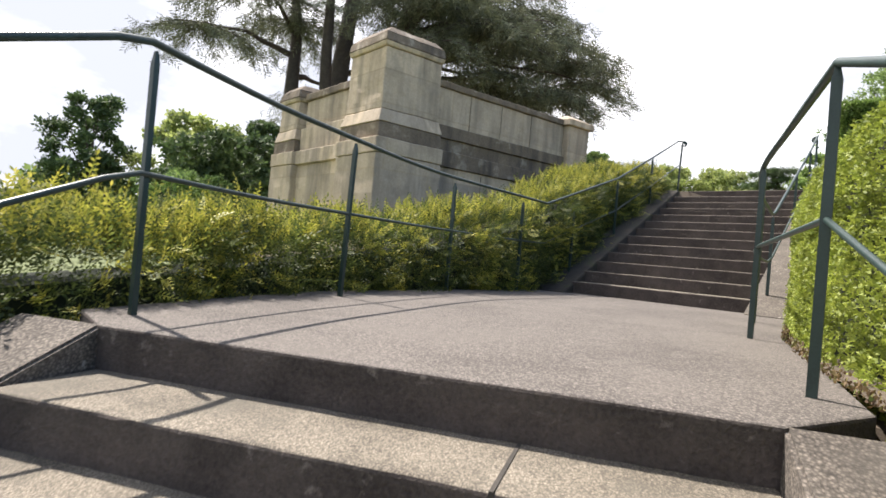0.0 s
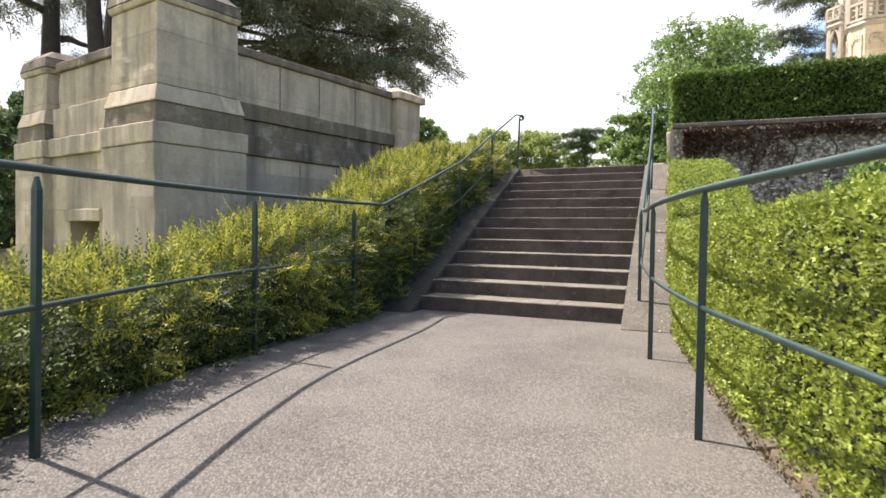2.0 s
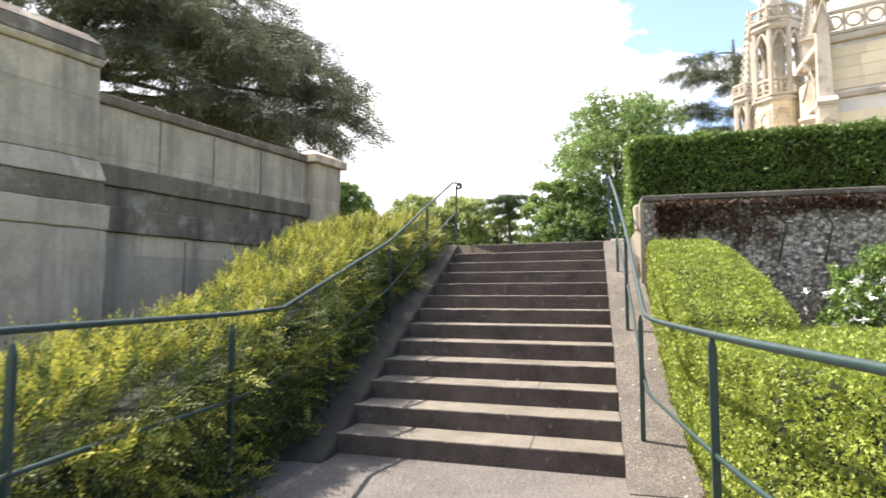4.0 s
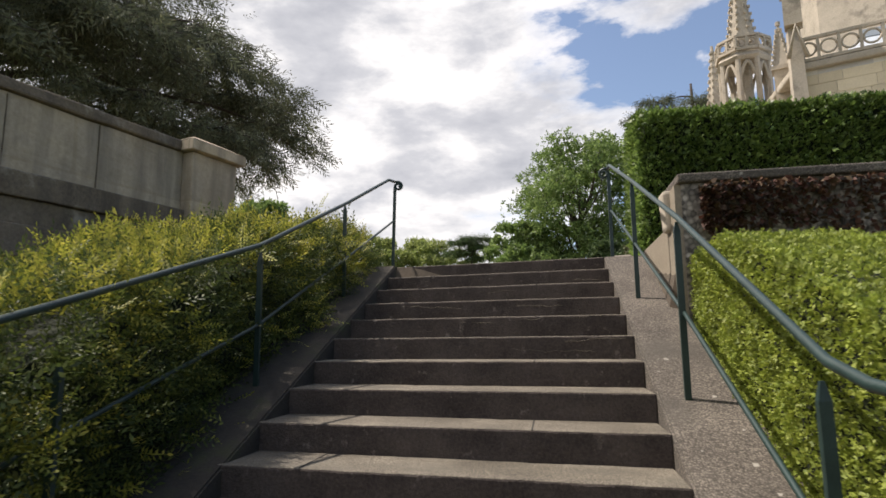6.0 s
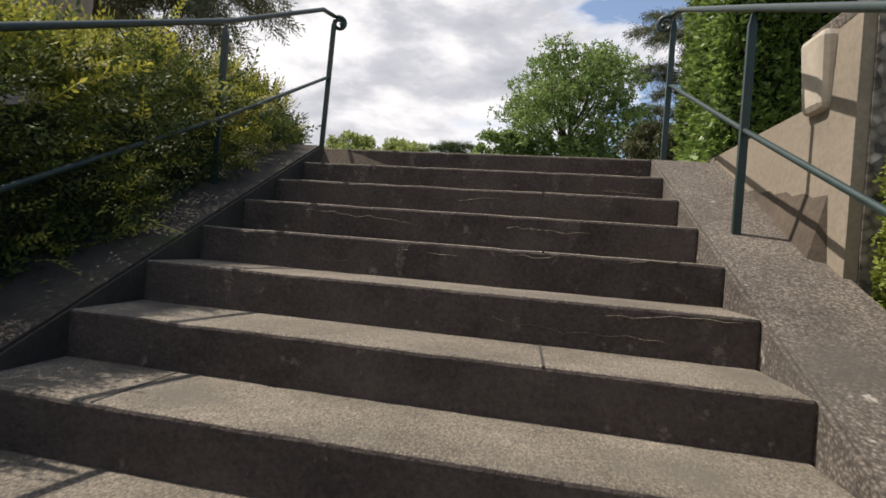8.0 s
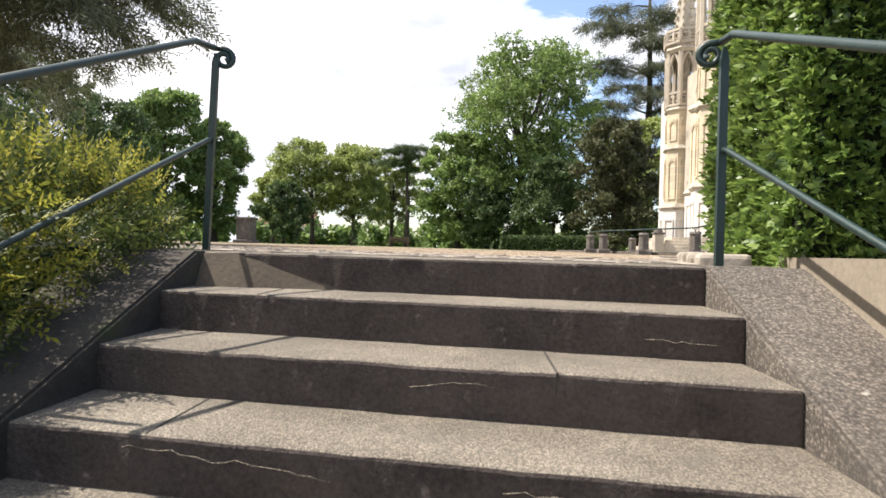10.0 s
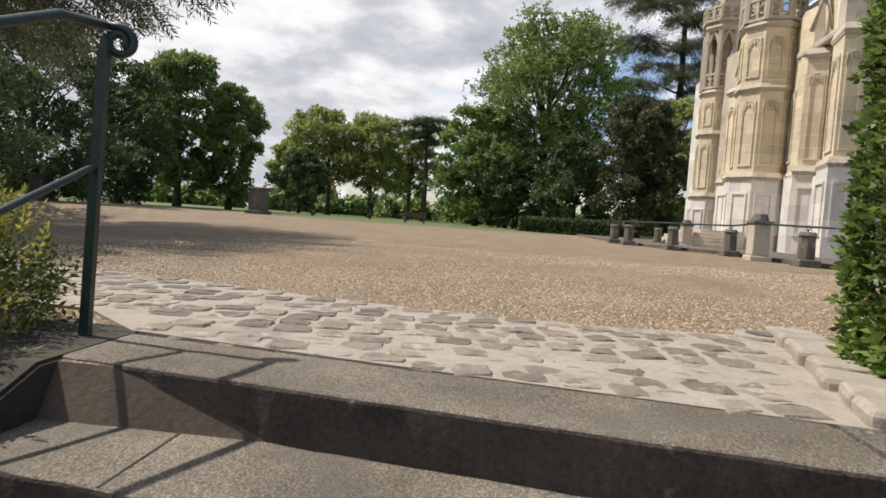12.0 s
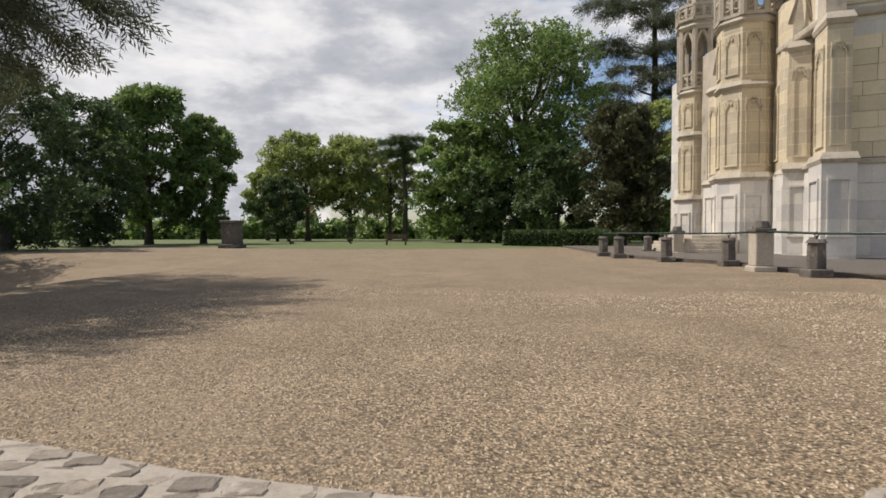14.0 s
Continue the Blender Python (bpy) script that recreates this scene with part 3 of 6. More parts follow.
def build_landing():
    ld = empty("landing", "exposed-pebble concrete landing with long slab joints", "landing", kind="structure")
    pts = [tuple(NOSE_L), tuple(NOSE_R), (1.32, -5.75), (1.10, -4.7), (0.84, -3.5), (0.64, -1.6), (0.52, -0.3), (0.46, -0.02), (0.0, 0.0), (-WIDTH, SKEW), (-2.86, SKEW - 0.02), (-2.86, -0.4), (-2.72, -2.3), (-2.49, -4.6), (-2.10, -5.67), (-1.60, -6.9)]
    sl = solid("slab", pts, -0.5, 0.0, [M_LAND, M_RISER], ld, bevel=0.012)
    # upright slab sides get the same grime and shade colour as the risers
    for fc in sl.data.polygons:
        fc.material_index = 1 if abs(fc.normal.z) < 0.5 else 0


build_landing()


def build_lower_stairs():
    st = empty("stairs_lower", "lower flight of concrete steps turning down from the landing", "stairs", kind="structure")
    for k in range(1, 8):
        o = DOWN * (0.42 * k)
        i = DOWN * (0.42 * (k - 1) - 0.05)
        base = [tuple(NOSE_L + o), tuple(NOSE_R + o), tuple(NOSE_R + i), tuple(NOSE_L + i)]
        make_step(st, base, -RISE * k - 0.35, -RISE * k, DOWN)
        for f in (0.70,):
            p = NOSE_L + o + ACROSS * (2.38 * f)
            q = p - DOWN * 0.42
            s = ACROSS * 0.006
            solid("slab_joint", [tuple(p - s), tuple(p + s), tuple(q + s), tuple(q - s)], -RISE * k - 0.02, -RISE * k + 0.002, M_JOINT, st)
    for side, at in ((-1, NOSE_L), (1, NOSE_R)):
        rows = [-0.02, 0.8, 1.6, 2.4, 2.95]
        inner = [tuple(at + DOWN * s) for s in rows]
        outer = [tuple(at + DOWN * s + ACROSS * side * 0.42) for s in rows]
        z = [0.004 - max(s, 0) * RISE / 0.42 for s in rows]
        if side < 0:
            inner, outer = outer, inner
        strip_solid("kerb", inner, outer, z, 0.8, M_KERB, st)


build_lower_stairs()


# ---- railings ----
def flat_post(base, top, w=0.036, d=0.026):
    """A square iron post with a pointed tip; returns a mesh."""
    bm = bmesh.new()
    (x0, y0, z0), (x1, y1, z1) = base, top
    q = [(-w / 2, -d / 2), (w / 2, -d / 2), (w / 2, d / 2), (-w / 2, d / 2)]
    lo = [bm.verts.new((x0 + a, y0 + b, z0)) for a, b in q]
    hi = [bm.verts.new((x1 + a, y1 + b, z1 - 0.06)) for a, b in q]
    tp = [bm.verts.new((x1 + a * 0.35, y1 + b * 0.5, z1 - 0.005)) for a, b in q]
    bm.faces.new(lo[::-1])
    bm.faces.new(tp)
    for r, s in ((lo, hi), (hi, tp)):
        for i in range(4):
            bm.faces.new((r[i], r[(i + 1) % 4], s[(i + 1) % 4], s[i]))
    bmesh.ops.recalc_face_normals(bm, faces=bm.faces)
    return bm_mesh("post", bm, M_IRON)


def smooth_line(pts, n=6):
    out = []
    p = [Vector(q) for q in pts]
    for i in range(len(p) - 1):
        a, b, c, d = p[max(i - 1, 0)], p[i], p[i + 1], p[min(i + 2, len(p) - 1)]
        for k in range(n):
            t = k / n
            out.append(0.5 * ((2 * b) + (c - a) * t + (2 * a - 5 * b + 4 * c - d) * t * t + (3 * b - a - 3 * c + d) * t ** 3))
    out.append(p[-1])
    return out


def railing(label, posts, top_line, mid_line, scroll_at=None, curl=(1, 0)):
    base = posts[0][0]
    rl = empty("railing", label, "railing", group="stair railings", at=(base[0], base[1], base[2]))
    for p0, p1 in posts:
        hang("post", flat_post(p0, p1), rl)
    hang("top_rail", tube_mesh("top_rail", [(top_line, 0.018)], M_IRON, 8), rl)
    hang("middle_rail", tube_mesh("middle_rail", [(mid_line, 0.013)], M_IRON, 8), rl)
    if scroll_at:
        c, r0, way = Vector(scroll_at), 0.056, Vector((*curl, 0)).normalized()
        pts = [c]
        for i in range(27):
            a = math.pi / 2 - i * 0.34
            r = r0 * (1 - i * 0.026)
            pts.append(c + way * (math.cos(a) * r + 0.045) + Vector((0, 0, math.sin(a) * r - r0)))
        hang("scroll", tube_mesh("scroll", [(pts, [0.016] * 21 + [0.014, 0.014, 0.014, 0.016, 0.02, 0.022, 0.02])], M_IRON, 8), rl, "curled iron scroll end")
    return rl


def kz(y):
    return RISE + SLOPE * y


# nearer to the chapel
R_land = [((1.13, -5.62, 0), (1.13, -5.62, RAIL_H)), ((0.59, -3.53, 0), (0.59, -3.53, RAIL_H)), ((0.32, -1.72, 0), (0.32, -1.72, RAIL_H)), ((0.15, 0.18, kz(0.18)), (0.15, 0.18, RAIL_H + 0.03))]
R_up = [((0.16, 1.98, kz(1.98) - 0.02), (0.16, 1.98, kz(1.98) + 1.03)), ((0.15, 3.63, kz(3.63) - 0.03), (0.15, 3.63, kz(3.63) + 1.01)), ((0.10, 5.02, TOP), (0.10, 5.02, TOP + 1.0))]
low_r = NOSE_R + ACROSS * 0.2 + DOWN * 2.6
top_r = smooth_line([(low_r.x, low_r.y, -1.05 + RAIL_H), (1.13, -5.62, RAIL_H)], 3)[:-1] + smooth_line([(1.13, -5.62, RAIL_H), (0.85, -4.55, RAIL_H), (0.59, -3.53, RAIL_H), (0.43, -2.6, RAIL_H), (0.32, -1.72, RAIL_H), (0.23, -0.6, RAIL_H), (0.19, -0.25, RAIL_H + 0.01)], 4)[:-1]
top_r += [Vector((0.17, y, z)) for y, z in ((-0.05, RAIL_H + 0.03), (0.18, RAIL_H + 0.08), (1.98, kz(1.98) + 1.05))] + [Vector((0.15, 3.63, kz(3.63) + 1.03)), Vector((0.11, 4.95, TOP + 1.03)), Vector((0.10, 5.06, TOP + 1.03))]
mid_r = [Vector((p.x, p.y, p.z - 0.56)) for p in top_r]
mid_r[-2:] = [Vector((0.11, 4.98, TOP + 0.52)), Vector((0.10, 5.02, TOP + 0.53))]
R_low = [((low_r.x - 0.02, low_r.y + 0.05, -1.05), (low_r.x - 0.02, low_r.y + 0.05, -1.05 + RAIL_H))]
railing("green painted iron handrail with two rails on pebbled kerb", R_land + R_up + R_low, top_r, mid_r, (0.10, 5.06, TOP + 1.03), (-1, 0.35))

low_l = NOSE_L - ACROSS * 0.22 + DOWN * 2.6
L_posts = [((-1.37, -6.78, 0.0), (-1.37, -6.78, RAIL_H)), ((-2.05, -4.87, 0), (-2.02, -4.87, RAIL_H)), ((-2.53, -2.83, 0), (-2.53, -2.83, RAIL_H)), ((-2.60, -1.17, 0), (-2.60, -1.17, RAIL_H))]
L_posts += [((-2.66, y, kz(y - SKEW) - 0.03), (-2.66, y, kz(y - SKEW) + 0.95)) for y in (0.55, 2.3, 4.1)] + [((-2.52, 5.50, TOP - 0.05), (-2.50, 5.52, TOP + 1.12))]
L_posts += [((low_l.x, low_l.y, -1.05), (low_l.x, low_l.y, -1.05 + RAIL_H))]
top_l = [Vector((low_l.x, low_l.y, -1.05 + RAIL_H)), Vector((-1.25, -7.0, RAIL_H - 0.03))]
top_l += smooth_line([(-1.33, -6.82, RAIL_H + 0.02), (-1.72, -5.85, RAIL_H + 0.02), (-2.03, -4.87, RAIL_H + 0.03), (-2.33, -3.85, RAIL_H + 0.04), (-2.52, -2.83, RAIL_H + 0.05), (-2.60, -1.17, RAIL_H + 0.06), (-2.72, -0.25, RAIL_H + 0.08)], 4)
top_l += [Vector((-2.66, 2.3, kz(2.3 - SKEW) + 1.0)), Vector((-2.64, 4.1, kz(4.1 - SKEW) + 0.97)), Vector((-2.53, 5.33, TOP + 1.12)), Vector((-2.51, 5.54, TOP + 1.15))]
mid_l = [Vector((p.x, p.y, p.z - 0.58)) for p in top_l]
mid_l[-2:] = [Vector((-2.51, 5.48, TOP + 0.62)), Vector((-2.51, 5.51, TOP + 0.62))]
railing("green painted iron handrail with two rails beside the yew hedge", L_posts, top_l, mid_l, (-2.51, 5.54, TOP + 1.15), (1, 0.35))


# ---- cobbles, edge stones ----
def build_cobbles():
    pv = empty("cobble_paving", "band of worn cobbles set in pale mortar", "paving", kind="structure")
    y0a, y0b = Y_TOP + 0.36, Y_TOP + skew(13) + 0.40
    outline = [(0.16, y0a), (0.62, 6.86), (-0.5, 6.72), (-1.3, 6.80), (-2.1, 6.95), (-3.0, 7.22), (-6.0, 7.75), (-6.0, 6.4), (-2.86, 6.0), (-2.43, y0b + 0.02)]
    solid("mortar_bed", outline, PLAZA - 0.25, PLAZA - 0.016, M_MORTAR, pv)
    shapes = []
    for v in range(7):
        r = random.Random(v)
        bm = bmesh.new()
        n = 12
        ring = []
        for i in range(n):
            a = 2 * math.pi * (i + 0.5) / n
            s = 1 / max(abs(math.cos(a)), abs(math.sin(a))) ** 0.92
            ring.append((math.cos(a) * s * 0.5 * r.uniform(0.84, 1.05), math.sin(a) * s * 0.5 * r.uniform(0.84, 1.05)))
        lo = [bm.verts.new((x, y, -0.05)) for x, y in ring]
        hi = [bm.verts.new((x * 0.98, y * 0.98, 0.002)) for x, y in ring]
        tp = [bm.verts.new((x * 0.86, y * 0.86, 0.011 + r.uniform(-0.004, 0.005))) for x, y in ring]
        bm.faces.new(tp)
        for p, q in ((lo, hi), (hi, tp)):
            for i in range(n):
                bm.faces.new((p[i], p[(i + 1) % n], q[(i + 1) % n], q[i]))
        shapes.append(bm_mesh("cobble", bm, M_COBBLE))
    r = random.Random(5)
    LEAN = Matrix(((1, -0.3, 0, 0), (0, 1, 0, 0), (0, 0, 1, 0), (0, 0, 0, 1)))
    rows = 9
    for j in range(rows):
        f = (j + 0.5) / rows
        right = 0.10 + 0.42 * f
        x = right - (0.14 * (10 - j)) % 0.22
        while x > -5.6:
            w = r.uniform(0.15, 0.235)
            cx = x - w / 2
            x -= w
            ya = y0a + 0.02 - cx / 2.43 * (y0b - y0a) if cx > -2.5 else 6.05
            yb = float(np.interp(cx, [-6.0, -3.0, -2.1, -1.3, -0.5, 0.6], [7.73, 7.20, 6.93, 6.78, 6.70, 6.84]))
            dep = (yb - ya) / rows
            y = ya + dep * (j + 0.5) + r.uniform(-0.018, 0.018)
            ob = new("cobble", r.choice(shapes))
            ob.parent = pv
            ob.matrix_basis = pose(cx, y, PLAZA - 0.024 + r.uniform(-0.006, 0.004), r.uniform(-2, 2), r.uniform(-2, 2), r.uniform(-7, 7) + r.choice((0, 180))) @ LEAN @ Matrix.Diagonal((w * r.uniform(0.84, 0.96), dep * r.uniform(0.88, 1.0), 1, 1))
    # raised edge stones toward the clipped hedge
    for i in range(8):
        f = i / 7
        x, y = 0.24 + 0.36 * f, y0a + 0.08 + (6.72 - y0a) * f
        bm = bmesh.new()
        w, d = 0.11 + 0.02 * r.random(), 0.105
        prism(bm, [(-w, -d), (w, -d), (w, d), (-w, d)], -0.15, 0.05 + 0.02 * r.random(), bevel=0.022)
        bmesh.ops.recalc_face_normals(bm, faces=bm.faces)
        for v in bm.verts:
            v.co += Vector((fbm(v.co + Vector((i, 0, 0)), 9), fbm(v.co + Vector((0, i, 0)), 9), 0)) * 0.012
        ob = hang("edge_stone", bm_mesh("edge_stone", bm, M_MORTAR), pv)
        ob.matrix_basis = pose(x, y, PLAZA - 0.02, 0, 0, -18 + r.uniform(-6, 6))


build_cobbles()
cover = empty("iron_cover", "small round rusty iron cover set in a pale stone", "cover", at=(0.45, 6.80, PLAZA))
disc = lambda r: [(0.45 + r * math.cos(k * math.pi / 8), 6.80 + r * math.sin(k * math.pi / 8)) for k in range(16)]
solid("stone_collar", disc(0.15), PLAZA - 0.1, PLAZA + 0.004, M_MORTAR, cover, bevel=0.012)
solid("lid", disc(0.095), PLAZA + 0.003, PLAZA + 0.012, M_BOLLARD, cover, bevel=0.006)

# ---- flint retaining wall ----
wall = empty("wall_retaining", "flint and render retaining wall with a stone coping", "wall", kind="structure")
WY, WX, WZ = 3.22, 0.47, 2.56
solid("wall_body", [(WX, WY), (11, WY - 0.25), (11, WY + 0.45), (WX, WY + 0.45)], -0.6, WZ, M_FLINT, wall)
bm = bmesh.new()
prism(bm, [(WX - 0.03, WY - 0.05), (11, WY - 0.30), (11, WY + 0.5), (WX - 0.03, WY + 0.5)], WZ + 0.002, WZ + 0.075, bevel=0.015)
bmesh.ops.recalc_face_normals(bm, faces=bm.faces)
hang("coping", bm_mesh("coping", bm, M_KERB), wall)
# plastered end of the wall along the steps, falling with them
end_line = ((WY + 0.012, WZ - 0.004), (3.50, WZ - 0.02), (3.62, 2.27), (5.15, TOP + 0.05))
bm = bmesh.new()
for (ya, za), (yb, zb) in zip(end_line, end_line[1:]):
    prism(bm, [(WX - 0.05, ya), (WX + 0.32, ya), (WX + 0.32, yb), (WX - 0.05, yb)], 0.8, [za, za, zb, zb])
bmesh.ops.remove_doubles(bm, verts=bm.verts[:], dist=0.001)
bmesh.ops.recalc_face_normals(bm, faces=bm.faces)
hang("end_wall", bm_mesh("end_wall", bm, M_PLASTER), wall, "ochre plastered wall end")
bm = bmesh.new()
prism(bm, [(WX - 0.09, 3.44), (WX + 0.11, 3.44), (WX + 0.11, 3.63), (WX - 0.09, 3.63)], 2.22, 2.56, top=[(WX - 0.11, 3.42), (WX + 0.13, 3.42), (WX + 0.13, 3.65), (WX - 0.11, 3.65)], bevel=0.03)
bmesh.ops.recalc_face_normals(bm, faces=bm.faces)
hang("stone_corbel", bm_mesh("stone_corbel", bm, M_CHAPEL_GREY), wall, "weathered grey stone block on the wall end")


def flint_pieces():
    shapes = []
    for v in range(6):
        r = random.Random(40 + v)
        bm = bmesh.new()
        bmesh.ops.create_icosphere(bm, subdivisions=1, radius=1)
        for q in bm.verts:
            q.co *= r.uniform(0.7, 1.1)
        shapes.append(bm_mesh("flint", bm, M_FLINTSTONE))
    r = random.Random(11)
    n = 0
    while n < 300:
        x, z = 0.55 + 3.6 * r.random() ** 0.9, 0.95 + 1.55 * r.random() ** 0.7
        if z > 2.0 and x < 2.2 and r.random() < 0.75:
            continue
        s = r.uniform(0.014, 0.036)
        ob = new("flint", shapes[r.randrange(6)])
        ob.parent = wall
        ob.matrix_basis = pose(x, WY - (x - WX) * 0.0238 - 0.002, z, r.uniform(0, 360), 0, 0) @ Matrix.Diagonal((s * 1.4, 0.014, s, 1))
        n += 1


# ---- hedges ----
def hedge(name, label, rows, density, size, leaf_mat, template, rough=0.05, lean=0.5, up=0.1, ends=(True, True), outer=True, twig=0.0, top=True, ins=0.09, billow=0.0, tip_mat=None):
    """rows: (inner x, y), (outer x, y), z bottom, z top. Leaves stand on the faces of this body, over a core painted
    near-black as inner shade.
    """
    hd = empty(name, label, "hedge", at=(rows[0][0][0], rows[0][0][1], rows[0][2]))
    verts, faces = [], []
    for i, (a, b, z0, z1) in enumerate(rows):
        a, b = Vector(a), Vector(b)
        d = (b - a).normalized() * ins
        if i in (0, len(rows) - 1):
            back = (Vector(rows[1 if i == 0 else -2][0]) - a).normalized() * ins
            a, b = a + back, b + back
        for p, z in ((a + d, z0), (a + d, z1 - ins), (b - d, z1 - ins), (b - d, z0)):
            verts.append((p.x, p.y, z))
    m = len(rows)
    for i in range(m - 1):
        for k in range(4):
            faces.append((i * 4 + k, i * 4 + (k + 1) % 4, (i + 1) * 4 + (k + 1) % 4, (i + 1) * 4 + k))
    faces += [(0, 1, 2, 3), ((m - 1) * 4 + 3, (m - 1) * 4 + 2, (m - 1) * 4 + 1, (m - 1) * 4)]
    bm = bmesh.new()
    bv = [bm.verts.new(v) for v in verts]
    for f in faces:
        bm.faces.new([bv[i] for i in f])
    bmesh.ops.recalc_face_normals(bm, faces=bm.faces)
    hang("shaded_core", bm_mesh("shaded_core", bm, M_CORE), hd, "core painted near-black for the shade inside the hedge")
    P, N = [], []

    def patch(p00, p10, p11, p01, normal):
        q = [np.array(v, float) for v in (p00, p10, p11, p01)]
        area = 0.5 * (np.linalg.norm(np.cross(q[1] - q[0], q[3] - q[0])) + np.linalg.norm(np.cross(q[1] - q[2], q[3] - q[2])))
        n = int(area * density)
        if n < 1:
            return
        u, v = rng.random((n, 1)), rng.random((n, 1))
        pts = q[0] * (1 - u) * (1 - v) + q[1] * u * (1 - v) + q[2] * u * v + q[3] * (1 - u) * v
        nn = np.array(normal, float) / np.linalg.norm(normal)
        off = np.array([fbm(p, 2.2) * rough + fbm(p + 7.0, 0.9) * billow for p in pts]) + rng.normal(-0.02, rough * 0.5, n)
        P.append(pts + nn * off[:, None])
        N.append(np.tile(nn, (n, 1)))

    for (a, b, z0, z1), (c, d, y0, y1) in zip(rows, rows[1:]):
        side = Vector((a[0] - b[0], a[1] - b[1], 0)).normalized()
        patch((*a, z0), (*c, y0), (*c, y1), (*a, z1), side)
        if top:
            patch((*a, z1), (*c, y1), (*d, y1), (*b, z1), (0, 0, 1))
        if outer:
            patch((*b, z0), (*d, y0), (*d, y1), (*b, z1), -side)
    for on, i, j in ((ends[0], 0, 1), (ends[1], -1, -2)):
        if on:
            (a, b, z0, z1), (c, _, _, _) = rows[i], rows[j]
            patch((*a, z0), (*b, z0), (*b, z1), (*a, z1), (a[0] - c[0], a[1] - c[1], 0))
    P, N = np.concatenate(P), np.concatenate(N)
    hang("leaves", scatter("leaves", P, N, leaf_mat, template, size, lean, up), hd, kind="stuff")
    if tip_mat:
        sunny = np.array([fbm(p, 2.6) for p in P]) * 1.1 + N[:, 2] * 0.52 + rng.normal(0, 0.25, len(P))
        k = sunny > 0.46
        hang("young_growth", scatter("young_growth", P[k] + N[k] * size * 0.45, N[k], tip_mat, T_FROND, size * 1.25, lean, 0.12), hd, "bright yellow-green young shoots", kind="stuff")
    if twig:
        k = rng.random(len(P)) < twig
        hang("loose_growth", scatter("loose_growth", P[k] + N[k] * size * 0.5, N[k], leaf_mat, template, size * 1.25, lean * 0.8, 0.5), hd, "long loose shoots", kind="stuff")
    return hd


yew = []
for (x, y), w, h in (((-1.15, -8.4), 1.1, 0.22), ((-1.72, -7.1), 1.1, 0.27), ((-2.18, -5.7), 1.0, 0.36), ((-2.48, -4.6), 1.0, 0.46), ((-2.72, -2.4), 1.0, 0.68), ((-2.82, -0.2), 1.1, 1.12)):
    yew.append(((x, y), (x - w, y + 0.25 * w), -0.4 if y > -6 else -1.2, h))
for y, z in ((1.0, 1.54), (2.2, 1.97), (3.4, 2.28), (4.4, 2.40), (5.2, 2.42)):
    yew.append(((-2.84 if y < 3 else -2.80, y), (-4.20, y + 0.25), kz(y) - 0.45, z))
yew.append(((-2.86, 5.75), (-4.20, 6.0), kz(5.0) - 0.45, 2.44))
hedge("yew_hedge", "loose yew hedge with yellow-green tips along the steps", yew, 840, 0.128, L_YEW, T_SPRAY, 0.13, 0.6, 0.3, twig=0.08, outer=False, ins=0.20, billow=0.14, tip_mat=L_YEWTIP)

box_a = [((2.3, -8.4), (3.6, -8.0), -1.3, 0.95), ((1.72, -6.6), (3.2, -6.2), -0.6, 1.15), ((1.36, -5.4), (2.9, -5.0), -0.3, 1.20), ((1.10, -4.5), (2.7, -4.1), -0.3, 1.16), ((0.86, -3.4), (2.5, -3.0), -0.3, 1.12), ((0.62, -1.8), (2.3, -1.7), -0.3, 1.08), ((0.51, -0.6), (2.3, -0.55), -0.2, 1.08), ((0.46, 0.25), (2.2, 0.25), -0.1, 1.12)]
box_b = [((0.46, 0.05), (1.25, 0.05), 0.0, 1.20), ((0.44, 0.8), (1.20, 0.8), 0.2, 1.55), ((0.43, 1.6), (1.12, 1.6), 0.5, 1.84), ((0.45, 2.2), (1.06, 2.2), 0.7, 1.96), ((0.50, 3.16), (1.0, 3.16), 0.8, 1.96)]
hedge("box_hedge", "bright green clipped box hedge below the flint wall", box_a, 4700, 0.0205, L_BOX, T_TWO, 0.035, 0.7, 0.2, outer=False)
hedge("box_hedge", "bright green clipped box hedge rising beside the steps", box_b, 5600, 0.021, L_BOX, T_TWO, 0.03, 0.7, 0.2)
beech = [((0.44, 5.0), (6.8, 4.7), 2.17, 3.84), ((0.44, 5.5), (6.8, 5.3), 2.17, 3.82), ((0.46, 6.12), (6.8, 6.05), 2.17, 3.80)]
hedge("clipped_hedge", "tall clipped hedge with glossy green leaves on the wall", beech, 2300, 0.041, L_BEECH, T_PAIR, 0.045, 0.6, 0.15, outer=False)


